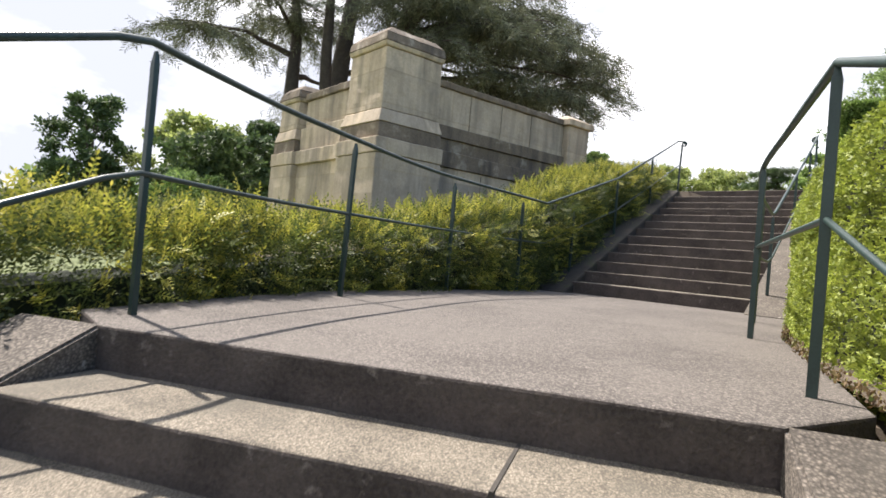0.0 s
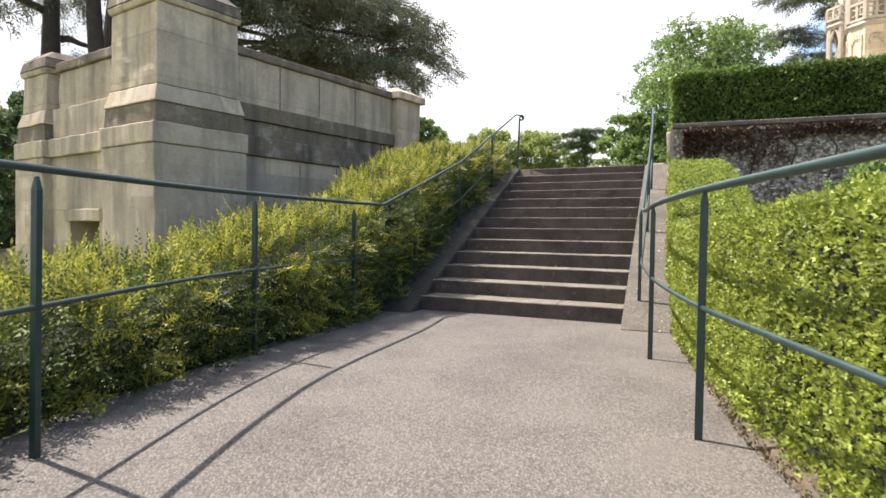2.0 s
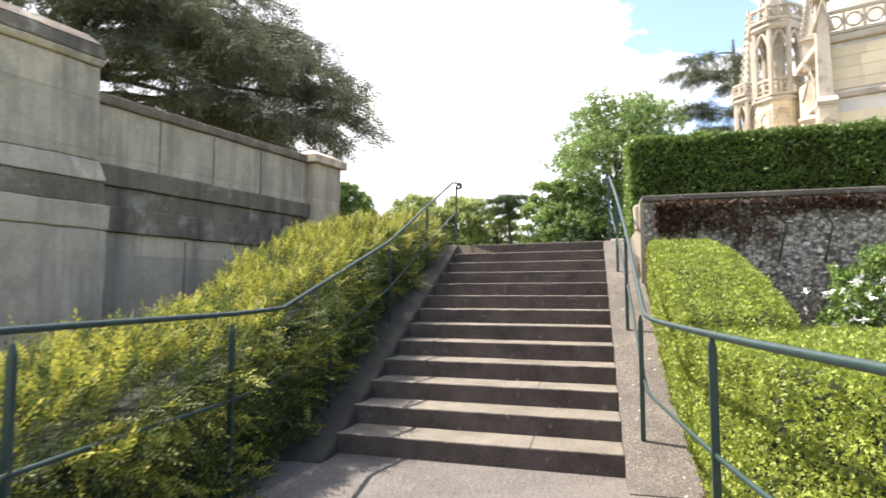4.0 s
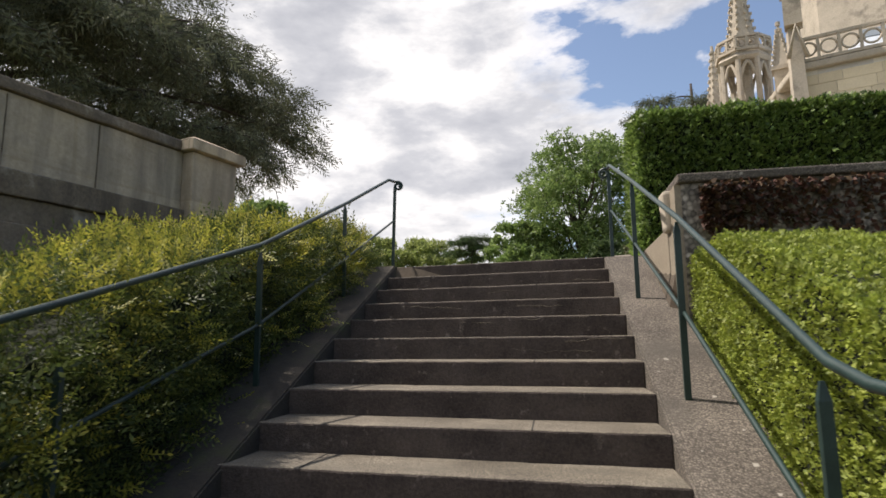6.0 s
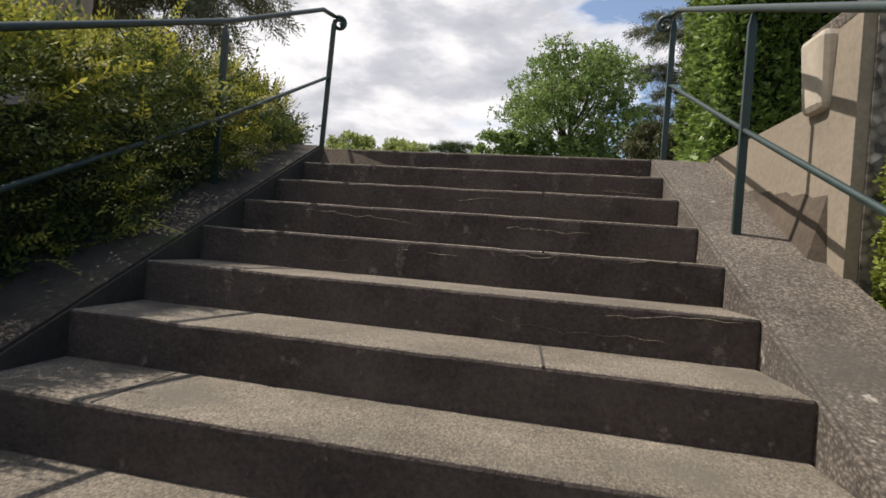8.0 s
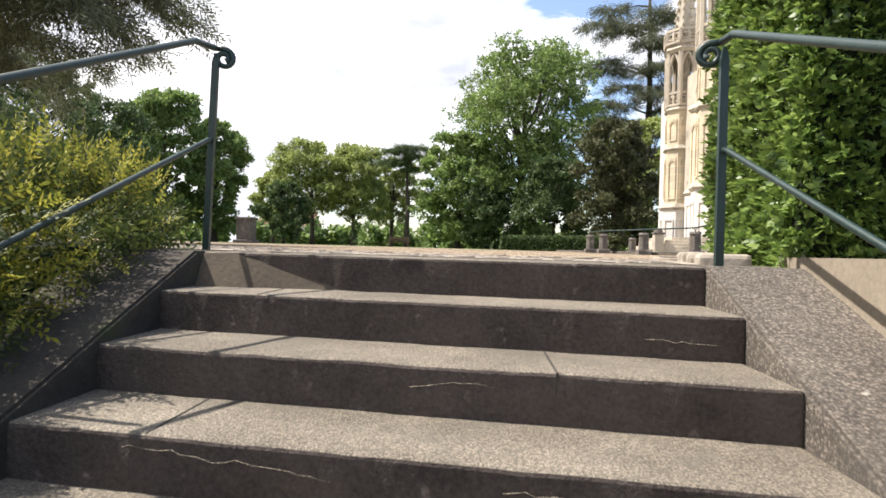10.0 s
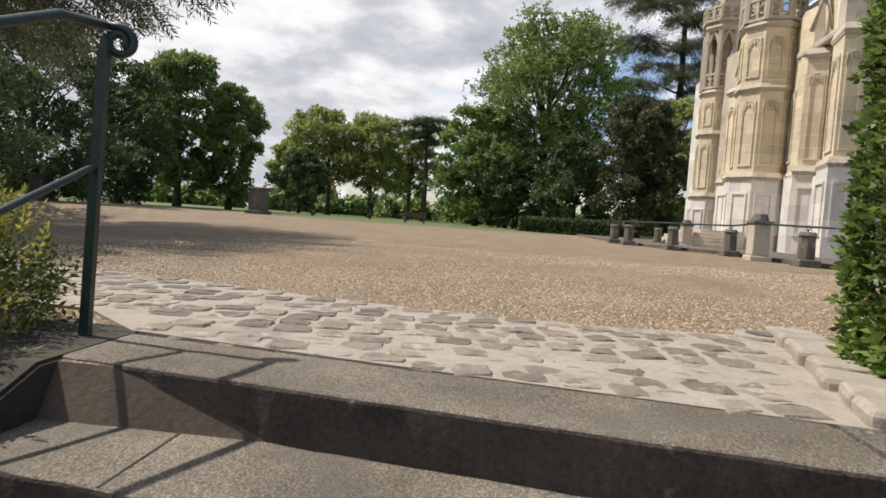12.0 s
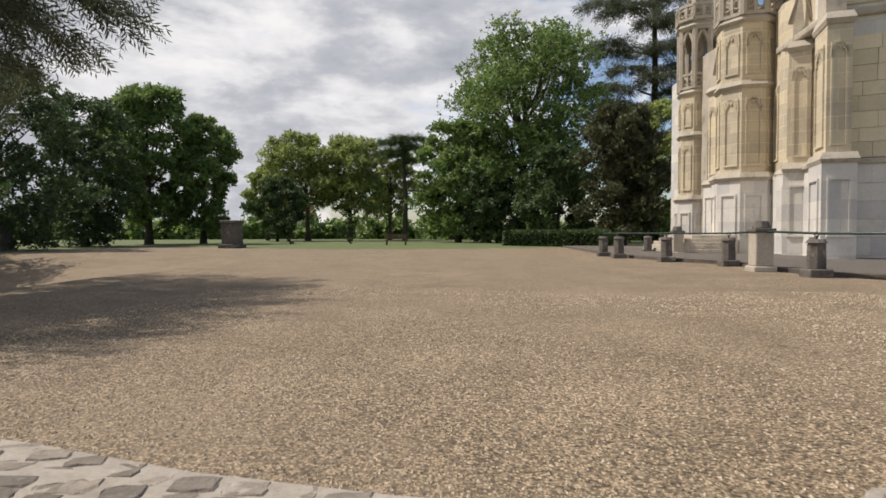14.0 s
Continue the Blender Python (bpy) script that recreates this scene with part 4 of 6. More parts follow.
# ---- soil and fallen leaves at the hedge feet ----
def hedge_foot():
    line = [(1.75, -7.0), (1.32, -5.6), (1.08, -4.7), (0.82, -3.5), (0.62, -1.6), (0.50, -0.3)]
    bm = bmesh.new()
    lo = [bm.verts.new((x + 0.005, y, 0.004)) for x, y in line]
    mid = [bm.verts.new((x + 0.07, y, 0.022)) for x, y in line]
    hi = [bm.verts.new((x + 0.30, y, 0.03)) for x, y in line]
    for a, b in ((lo, mid), (mid, hi)):
        for i in range(len(line) - 1):
            bm.faces.new((a[i], b[i], b[i + 1], a[i + 1]))
    bmesh.ops.subdivide_edges(bm, edges=bm.edges[:], cuts=4, use_grid_fill=True)
    for v in bm.verts:
        v.co.x += 0.018 * fbm(v.co, 4.0)
        v.co.z += 0.010 * fbm(v.co + Vector((2, 5, 0)), 9.0)
    bmesh.ops.recalc_face_normals(bm, faces=bm.faces)
    tagged(new("soil_strip", bm_mesh("soil_strip", bm, M_SOIL)), "dark soil strip at the foot of the box hedge", "soil", kind="structure")
    n = 1500
    y = rng.uniform(-7.0, -0.3, n)
    x = np.array([lerp_line(line, v) for v in y]) + np.abs(rng.normal(0, 0.05, n)) - 0.05
    P = np.stack([x, y, np.full(n, 0.012) + 0.02 * rng.random(n)], 1)
    me = scatter("fallen_leaves", P, np.tile(np.array([0.1, 0.1, 1.0]), (n, 1)), L_LITTER, T_LEAF, 0.02, 0.5, 0.0)
    tagged(new("fallen_leaves", me), "dry brown fallen leaves along the hedge foot", "leaf litter", kind="stuff")


hedge_foot()

# ---- stone monument with pilasters ----
MU, MV = Vector((0.242, 0.970)), Vector((-0.970, 0.242))
M0 = Vector((-6.19, -0.33))


def mrect(u0, u1, v0, v1):
    """Ground outline in the monument's own axes."""
    return [tuple(M0 + MU * a + MV * b) for a, b in ((u0, v0), (u1, v0), (u1, v1), (u0, v1))][::-1]


def build_monument():
    mo = empty("stone_monument", "weathered limestone funerary monument with stepped corner piers and a doorway", "monument", at=(M0.x, M0.y, -0.6))
    UL, VL = 6.1, 4.75

    def pier(u0, u1, v0, v1, top, mats=(M_MONU, M_MONU_DARK), cap=True):
        pr = solid("pier", mrect(u0, u1, v0, v1), -0.8, 2.14, mats[0], mo, bevel=0.02)
        def ring(i, z0, z1, mat, nm, j=None):
            o = mrect(u0 + i, u1 - i * 0.6, v0 + i, v1 - i * 0.6)
            t = mrect(u0 + j, u1 - j * 0.6, v0 + j, v1 - j * 0.6) if j is not None else None
            bm = bmesh.new()
            prism(bm, o, z0, z1, t, 0.018)
            bmesh.ops.recalc_face_normals(bm, faces=bm.faces)
            ob = new(nm, bm_mesh(nm, bm, mat))
            ob.parent = pr
            ob.matrix_parent_inverse = Matrix()
        ring(-0.02, 2.145, 2.44, mats[0], "band")
        ring(0.03, 2.445, 2.72, mats[1], "band", 0.04)
        ring(0.02, 2.725, 2.98, mats[0], "band", 0.10)
        ring(0.11, 2.985, top - 0.42, mats[0], "shaft", 0.13)
        ring(0.10, top - 0.415, top - 0.33, mats[0], "cornice", 0.07)
        ring(0.07, top - 0.325, top - 0.16, mats[1], "capstone", 0.10)
        ring(0.10, top - 0.155, top, mats[1], "capstone", 0.27)
        return pr

    pier(0, 1.52, 0, 1.45, 4.55)
    pier(0.05, 1.45, VL - 1.15, VL, 4.05)
    # long side wall
    solid("side_wall", mrect(1.45, UL - 0.75, 0.16, 0.9), -0.8, 2.14, M_MONU, mo, bevel=0.01)
    solid("wall_band", mrect(1.45, UL - 0.75, 0.10, 0.9), 2.145, 2.46, M_MONU_DARK, mo, "soot-dark weathered moulding", bevel=0.015)
    solid("wall_band", mrect(1.45, UL - 0.75, 0.20, 0.9), 2.465, 2.72, M_MONU_DARK, mo, bevel=0.015)
    solid("wall_band", mrect(1.45, UL - 0.75, 0.15, 0.9), 2.725, 2.98, M_MONU_DARK, mo, bevel=0.015)
    solid("parapet", mrect(1.45, UL - 0.75, 0.22, 0.9), 2.985, 3.72, M_MONU, mo, bevel=0.01)
    solid("coping", mrect(1.40, UL - 0.75, 0.17, 0.95), 3.725, 3.86, M_MONU_DARK, mo, bevel=0.025)
    # blocks of the parapet are told apart by thin upright joints
    for u in (2.35, 3.25, 4.2):
        solid("block_joint", mrect(u, u + 0.008, 0.205, 0.24), 3.0, 3.70, M_MONU_DARK, mo)
        solid("block_joint", mrect(u + 0.4, u + 0.408, 0.150, 0.18), 0.4, 2.1, M_MONU_DARK, mo)
    e = solid("end_pier", mrect(UL - 0.75, UL, 0.05, 0.85), -0.6, 3.72, M_MONU, mo, bevel=0.02)
    c = M0 + MU * (UL - 0.375) + MV * 0.45
    o = mrect(UL - 0.83, UL + 0.08, -0.03, 0.93)
    bm = bmesh.new()
    prism(bm, o, 3.725, 3.86, bevel=0.015)
    prism(bm, o, 3.862, 4.06, [tuple(c + (Vector(p) - c) * 0.12) for p in o])
    bmesh.ops.recalc_face_normals(bm, faces=bm.faces)
    hang("pyramid_cap", bm_mesh("pyramid_cap", bm, M_MONU), mo, "low pyramid capstone")
    # front with the doorway
    v1, v2, v3, v4 = 1.45, 1.95, 2.95, VL - 1.15
    solid("front_wall", mrect(0.2, 0.8, v1, v2), -0.8, 2.14, M_MONU, mo)
    solid("front_wall", mrect(0.2, 0.8, v3, v4), -0.8, 2.14, M_MONU, mo)
    solid("lintel", mrect(0.14, 0.8, v2 - 0.1, v3 + 0.1), 1.05, 1.25, M_MONU, mo, bevel=0.015)
    solid("front_wall", mrect(0.2, 0.8, v2, v3), 1.255, 2.14, M_MONU, mo)
    # backing panel behind the opening, its near-black colour standing for inner shade
    solid("doorway_recess", mrect(0.9, 1.0, v2 - 0.2, v3 + 0.2), -0.8, 1.3, M_DARK, mo, "panel painted near-black for the shade within the doorway")
    solid("front_band", mrect(0.12, 0.8, v1, v4), 2.145, 2.45, M_MONU, mo, bevel=0.015)
    solid("front_band", mrect(0.22, 0.8, v1, v4), 2.455, 2.98, M_MONU, mo, bevel=0.015)
    solid("front_parapet", mrect(0.32, 0.8, v1, v4), 2.985, 3.62, M_MONU, mo, bevel=0.01)
    solid("front_coping", mrect(0.26, 0.85, v1, v4), 3.625, 3.78, M_MONU_DARK, mo, bevel=0.02)
    solid("roof_slab", mrect(0.7, UL - 0.6, 0.6, VL - 0.3), 2.9, 3.1, M_MONU, mo)
    solid("rear_wall", mrect(1.4, UL - 0.6, VL - 0.5, VL - 0.1), -0.8, 3.5, M_MONU, mo)


build_monument()


def erode(thing, amount, cuts):
    """Wavers the faces and arrises of old stone."""
    for o in thing.children_recursive:
        if o.name.startswith("block_joint") or o.name.startswith("doorway"):
            continue
        bm = bmesh.new()
        bm.from_mesh(o.data)
        long_edges = [e for e in bm.edges if e.calc_length() > 0.5]
        bmesh.ops.subdivide_edges(bm, edges=long_edges, cuts=cuts, use_grid_fill=True)
        for v in bm.verts:
            p = v.co
            v.co = p + Vector((fbm(p, 3.1), fbm(p + Vector((9, 2, 4)), 3.1), 0.6 * fbm(p + Vector((3, 7, 1)), 3.1))) * amount
        bm.to_mesh(o.data)
        bm.free()


erode(bpy.data.objects["stone_monument"], 0.013, 11)


# ---- bollards and low rail before the chapel ----
def octagon(cx, cy, r, n=8, turn=0.3927):
    return [(cx + r * math.cos(turn + 2 * math.pi * i / n), cy + r * math.sin(turn + 2 * math.pi * i / n)) for i in range(n)]


BZ = PLAZA - 0.05


def bollard():
    b = empty("bollard", "dark weathered octagonal stone bollard with square foot", "bollard", group="bollards round the chapel", at=(0, 0, 0))
    solid("foot", [(-0.24, -0.24), (0.24, -0.24), (0.24, 0.24), (-0.24, 0.24)], 0, 0.20, M_BOLLARD, b, bevel=0.03)
    solid("shaft", octagon(0, 0, 0.19), 0.20, 0.74, M_BOLLARD, b, top=octagon(0, 0, 0.175), bevel=0.012)
    solid("cap", octagon(0, 0, 0.215), 0.742, 0.83, M_BOLLARD, b, top=octagon(0, 0, 0.16), bevel=0.012)
    me = tube_mesh("ring", [([(0, 0, 0.83), (0, 0, 0.90)], 0.02), ([(0.05 * math.cos(a * 0.7), 0, 0.93 + 0.05 * math.sin(a * 0.7)) for a in range(10)], 0.012)], M_IRON, 6)
    hang("ring", me, b, "iron ring on top")
    return b


BOLLARDS = [(3.85, 29.3), (4.05, 27.4), (5.0, 24.8), (5.95, 22.2), (6.05, 17.9), (7.7, 15.6)]
first = bollard()
first.location = (*BOLLARDS[0], BZ)
for x, y in BOLLARDS[1:]:
    copy_thing(first, pose(x, y, BZ))
copy_thing(first, pose(6.6, 33.0, BZ))


def gate_pillar(x, y):
    p = empty("stone_pillar", "pale weathered square stone pillar with moulded dark cap", "pillar", at=(x, y, BZ))
    sq = lambda r: [(x - r, y - r), (x + r, y - r), (x + r, y + r), (x - r, y + r)]
    solid("base", sq(0.27), BZ, BZ + 0.16, M_CHAPEL_GREY, p, bevel=0.03)
    solid("shaft", sq(0.215), BZ + 0.16, BZ + 0.98, M_CHAPEL_GREY, p, bevel=0.03)
    solid("moulding", sq(0.25), BZ + 0.982, BZ + 1.07, M_BOLLARD, p, bevel=0.02)
    solid("cap", octagon(x, y, 0.22), BZ + 1.072, BZ + 1.25, M_BOLLARD, p, top=octagon(x, y, 0.16), bevel=0.02)


gate_pillar(5.72, 19.7)
gate_pillar(7.3, 31.0)
rail = empty("chapel_rail", "thin dark iron rail carried on the bollards", "railing", at=(3.85, 29.3, BZ))
pts = [(3.85, 29.3, BZ + 0.95), (4.05, 27.4, BZ + 0.95), (5.0, 24.8, BZ + 0.95), (5.95, 22.2, BZ + 0.95), (5.72, 19.7, BZ + 1.0), (6.05, 17.9, BZ + 0.95), (7.7, 15.6, BZ + 0.95), (9.6, 13.4, BZ + 0.95)]
hang("bar", tube_mesh("bar", [(pts, 0.028)], M_IRON, 6), rail)
court = empty("chapel_forecourt", "raised pale stone kerb round the chapel", "kerb", kind="structure")
solid("kerb_slab", [(4.3, 29.6), (4.45, 27.4), (5.3, 25.0), (6.25, 22.3), (6.1, 19.8), (6.45, 18.0), (8.2, 15.9), (22, 14), (22, 45), (4.3, 45)], BZ - 0.1, BZ + 0.13, M_KERB, court, bevel=0.02)
for i in range(5):
    s = i * 0.32
    solid("entrance_step", [(6.9 + s * 0.8, 31.0), (9.5, 30.2), (9.5, 35), (6.9 + s * 0.8, 35)], BZ + 0.131 + 0.15 * i, BZ + 0.13 + 0.15 * (i + 1), M_CHAPEL_GREY, court, bevel=0.015)


# ---- chapel ----
def ring_off(poly, d):
    """A convex outline grown by d."""
    c = sum((Vector(p) for p in poly), Vector((0, 0))) / len(poly)
    return [tuple(Vector(p) + (Vector(p) - c).normalized() * d) for p in poly]


def mould(name, poly, z, h, out, mat, parent):
    solid(name, ring_off(poly, out * 0.35), z - h * 0.6, z, mat, parent, top=ring_off(poly, out))
    solid(name, ring_off(poly, out), z + 0.002, z + h, mat, parent, top=ring_off(poly, 0.02))


def panel_frames(poly, z0, z1, mat, parent, faces, inset=0.16, arched=False):
    """Blind tracery: a raised frame, with a pointed head, on each of the named faces of an outline."""
    n = len(poly)
    for i in faces:
        a, b = Vector(poly[i]), Vector(poly[(i + 1) % n])
        d = (b - a)
        L = d.length
        d.normalize()
        nrm = Vector((d.y, -d.x))
        w = L * (1 - 2 * inset)
        if w < 0.15:
            continue
        t, dep = 0.075, 0.055
        bm = bmesh.new()

        def bar(s0, s1, za, zb):
            p0, p1 = a + d * s0, a + d * s1
            prism(bm, [tuple(p0 + nrm * dep), tuple(p0 - nrm * 0.03), tuple(p1 - nrm * 0.03), tuple(p1 + nrm * dep)], za, zb)

        s0, s1 = L * inset, L * (1 - inset)
        bar(s0, s0 + t, z0, z1)
        bar(s1 - t, s1, z0, z1)
        bar(s0, s1, z0 - t, z0)
        bar(s0, s1, z1, z1 + t)
        if arched:
            m = (s0 + s1) / 2
            h = w * 0.75
            for k in range(5):
                f0, f1 = k / 5, (k + 1) / 5
                c0 = (1 - f0) ** 0.5
                for sgn in (-1, 1):
                    x0 = m + sgn * (w / 2) * (1 - f0 * 0.95)
                    x1 = m + sgn * (w / 2) * (1 - f1 * 0.95)
                    lo, hi = min(x0, x1), max(x0, x1)
                    bar(lo - 0.02, hi + 0.02, z1 - h + h * f0 * (2 - f0) - 0.02, z1 - h + h * f1 * (2 - f1) + 0.07)
            bar(m - 0.03, m + 0.03, z1 - h * 0.35, z1)
        bmesh.ops.recalc_face_normals(bm, faces=bm.faces)
        hang("panel_tracery", bm_mesh("panel_tracery", bm, mat), parent)


def pinnacle(parent, x, y, z0, r, h, mat=None):
    """A slim square pinnacle with crockets and a finial."""
    mat = mat or M_CHAPEL_GREY
    bm = bmesh.new()
    sq = octagon(x, y, r * 1.2, 4, 0.4)
    prism(bm, sq, z0, z0 + h * 0.38)
    prism(bm, ring_off(sq, r * 0.3), z0 + h * 0.38, z0 + h * 0.43)
    prism(bm, sq, z0 + h * 0.43, z0 + h * 0.97, octagon(x, y, r * 0.1, 4, 0.4))
    for k in range(7):
        f = k / 7
        z = z0 + h * (0.46 + 0.48 * f)
        rr = r * 1.2 * (1 - f * 0.93)
        for px, py in octagon(x, y, rr, 4, 0.4):
            s = r * 0.16
            prism(bm, [(px - s, py - s), (px + s, py - s), (px + s, py + s), (px - s, py + s)], z, z + s * 2.2)
    prism(bm, octagon(x, y, r * 0.28, 6), z0 + h * 0.955, z0 + h)
    bmesh.ops.recalc_face_normals(bm, faces=bm.faces)
    hang("pinnacle", bm_mesh("pinnacle", bm, mat), parent)


def balustrade(parent, p, q, z, h=0.95, n=None):
    """A pierced stone parapet between two plan points: rails, uprights and quatrefoil rings."""
    p, q = Vector(p), Vector(q)
    d = q - p
    L = d.length
    d.normalize()
    nm = Vector((d.y, -d.x)) * 0.09
    bm = bmesh.new()
    for za, zb in ((z, z + 0.14), (z + h - 0.13, z + h)):
        prism(bm, [tuple(p + nm), tuple(p - nm), tuple(q - nm), tuple(q + nm)], za, zb)
    n = n or max(2, int(L / 0.75))
    for i in range(n + 1):
        c = p + d * (L * i / n)
        e, f = d * 0.06, nm * 0.8
        prism(bm, [tuple(c - e + f), tuple(c - e - f), tuple(c + e - f), tuple(c + e + f)], z + 0.14, z + h - 0.13)
    bmesh.ops.recalc_face_normals(bm, faces=bm.faces)
    hang("parapet_rail", bm_mesh("parapet_rail", bm, M_CHAPEL_GREY), parent)
    for i in range(n):
        c = p + d * (L * (i + 0.5) / n)
        r = min(L / n * 0.40, h * 0.36)
        ring = [(c.x + d.x * r * math.cos(a), c.y + d.y * r * math.cos(a), z + h / 2 + r * math.sin(a)) for a in [k * math.pi / 6 for k in range(13)]]
        hang("quatrefoil", tube_mesh("quatrefoil", [(ring, 0.05)], M_CHAPEL_GREY, 5), parent)


def turret(chapel, cx, cy, r, z_pl, bands, z_open, z_top, spire):
    """An octagonal stair turret: white plinth, panelled stages, an open arcaded lantern and a spire."""
    turn = 0.25
    poly = octagon(cx, cy, r, 8, turn)
    wide = octagon(cx, cy, r + 0.16, 8, turn)
    solid("turret_plinth", wide, BZ, z_pl, M_PLINTH, chapel)
    front = [3, 4, 5, 6]
    panel_frames(wide, BZ + 0.9, z_pl - 0.75, M_PLINTH, chapel, front)
    mould("turret_moulding", wide, z_pl + 0.01, 0.22, 0.13, M_CHAPEL_GREY, chapel)
    zs = [z_pl + 0.02] + bands + [z_open]
    for a, b in zip(zs, zs[1:]):
        solid("turret_stage", poly, a, b, M_CHAPEL, chapel)
        panel_frames(poly, a + 0.55, b - 0.6, M_CHAPEL, chapel, front, arched=True)
        mould("turret_moulding", poly, b + 0.01, 0.2, 0.14, M_CHAPEL_GREY, chapel)
        # thin course joints
        z = a + 0.62
        bm = bmesh.new()
        while z < b - 0.3:
            prism(bm, ring_off(poly, 0.004), z, z + 0.014)
            z += 0.42
        if len(bm.faces):
            hang("course_joint", bm_mesh("course_joint", bm, M_CHAPEL_GREY), chapel)
        else:
            bm.free()
    h = z_top - z_open
    for i in range(8):
        a, b = Vector(poly[i]), Vector(poly[(i + 1) % 8])
        bm = bmesh.new()
        prism(bm, octagon(a.x, a.y, 0.15, 6), z_open + 0.2, z_top)
        bmesh.ops.recalc_face_normals(bm, faces=bm.faces)
        hang("colonnette", bm_mesh("colonnette", bm, M_CHAPEL_GREY), chapel)
        balustrade(chapel, a, b, z_open + 0.2, h * 0.24, 2)
        m = (a + b) / 2
        runs = []
        for u, v in ((a, m), (b, m)):
            runs.append(([(u.x + (v.x - u.x) * f, u.y + (v.y - u.y) * f, z_top - h * 0.34 + h * 0.28 * math.sin(f * 1.5)) for f in (0, 0.25, 0.5, 0.75, 1.0)], 0.09))
        hang("pointed_arch", tube_mesh("pointed_arch", runs, M_CHAPEL_GREY, 6), chapel)
    core = octagon(cx, cy, r * 0.30, 8)
    solid("newel", core, z_open, z_top, M_CHAPEL_GREY, chapel)
    mould("turret_moulding", octagon(cx, cy, r + 0.02, 8, turn), z_top + 0.01, 0.3, 0.22, M_CHAPEL_GREY, chapel)
    solid("lantern_head", octagon(cx, cy, r, 8, turn), z_top - 0.12, z_top + 0.2, M_CHAPEL_GREY, chapel)
    out = octagon(cx, cy, r + 0.16, 8, turn)
    for i in range(8):
        balustrade(chapel, out[i], out[(i + 1) % 8], z_top + 0.32, 0.85, 2)
    bm = bmesh.new()
    prism(bm, octagon(cx, cy, r * 0.72, 8, turn), z_top + 0.2, z_top + spire, octagon(cx, cy, 0.08, 8, turn))
    for k in range(12):
        f = k / 12
        for px, py in octagon(cx, cy, r * 0.72 * (1 - f * 0.93) + 0.02, 8, turn):
            s = 0.07
            z = z_top + 0.5 + (spire - 0.6) * f
            prism(bm, [(px - s, py - s), (px + s, py - s), (px + s, py + s), (px - s, py + s)], z, z + 0.14)
    bmesh.ops.recalc_face_normals(bm, faces=bm.faces)
    hang("spire", bm_mesh("spire", bm, M_CHAPEL_GREY), chapel, "crocketed stone spire")


def build_chapel():
    ch = empty("gothic_chapel", "ornate gothic revival chapel of warm ashlar on a white plinth", "chapel", at=(11, 28, BZ))
    ZP = 5.45
    turret(ch, 10.75, 38.6, 1.0, 4.95, [8.4], 10.7, 14.2, 6.5)
    turret(ch, 10.35, 31.6, 1.2, ZP, [9.3], 12.0, 16.1, 6.0)
    # body behind the turrets and the wall toward the court
    body = [(10.75, 26.0), (24, 20.7), (24, 46), (11.6, 46), (11.6, 30)]
    solid("wall", body, BZ, 13.0, M_PLINTH, ch)
    solid("plinth", [(10.65, 25.93), (24.1, 20.55), (24.1, 30), (10.9, 30)], BZ, ZP, M_PLINTH, ch)
    solid("plinth_moulding", [(10.55, 25.89), (24.1, 20.44), (24.1, 30), (10.8, 30)], ZP + 0.002, ZP + 0.16, M_CHAPEL_GREY, ch, bevel=0.03)
    # white plinth courses
    for z in (3.0, 3.6, 4.2, 4.8):
        solid("course_joint", [(10.65, 25.93), (24.1, 20.55), (24.1, 20.66), (10.65, 26.04)], z, z + 0.015, M_CHAPEL_GREY, ch)
    solid("string_course", [(10.55, 25.89), (24.1, 20.47), (24.1, 30), (10.8, 30)], 10.35, 10.62, M_CHAPEL_GREY, ch, bevel=0.06)
    solid("cornice", [(10.5, 25.82), (24.1, 20.38), (24.1, 30), (10.75, 30)], 13.0, 13.35, M_CHAPEL_GREY, ch, bevel=0.08)
    # buttresses
    for (x, y, w, d, ang, top) in ((10.52, 25.35, 0.36, 0.5, -14, 15.0), (10.95, 28.3, 0.36, 0.55, -30, 12.6), (17.4, 22.7, 0.6, 0.8, -22, 15.0), (10.9, 34.8, 0.45, 0.8, -80, 12.5)):
        t = Matrix.Rotation(radians(ang), 2)
        def o(g, back=0.0):
            return [tuple(Vector((x, y)) + t @ Vector(p)) for p in ((-w - g, -d - g + back), (w + g, -d - g + back), (w + g, d + 0.4), (-w - g, d + 0.4))]
        solid("buttress_plinth", o(0.14), BZ, ZP + 0.06, M_PLINTH, ch)
        panel_frames(o(0.14), BZ + 0.9, ZP - 0.6, M_PLINTH, ch, [0, 3])
        mould("buttress_moulding", o(0.12), ZP + 0.07, 0.22, 0.14, M_CHAPEL_GREY, ch)
        solid("buttress", o(0.0), ZP + 0.07, 10.0, M_CHAPEL, ch)
        panel_frames(o(0.0), ZP + 0.6, 9.2, M_CHAPEL, ch, [0, 3], arched=True)
        mould("buttress_moulding", o(0.0), 10.01, 0.24, 0.16, M_CHAPEL_GREY, ch)
        solid("buttress", o(-0.06, 0.35), 10.0, top, M_CHAPEL_GREY, ch, top=o(-0.12, 0.6))
        cx, cy = (Vector((x, y)) + t @ Vector((0, 0.2)))
        pinnacle(ch, cx, cy, top, 0.42, 4.2)
        # gable over the buttress face
        a, b = Vector(o(0, 0.3)[0]), Vector(o(0, 0.3)[1])
        m = (a + b) / 2
        hang("gablet", tube_mesh("gablet", [([(a.x, a.y, top - 1.6), (m.x, m.y, top - 0.1), (b.x, b.y, top - 1.6)], 0.10)], M_CHAPEL_GREY, 6), ch)
    balustrade(ch, (10.75, 25.83), (23.8, 20.61), 13.36, 1.15)
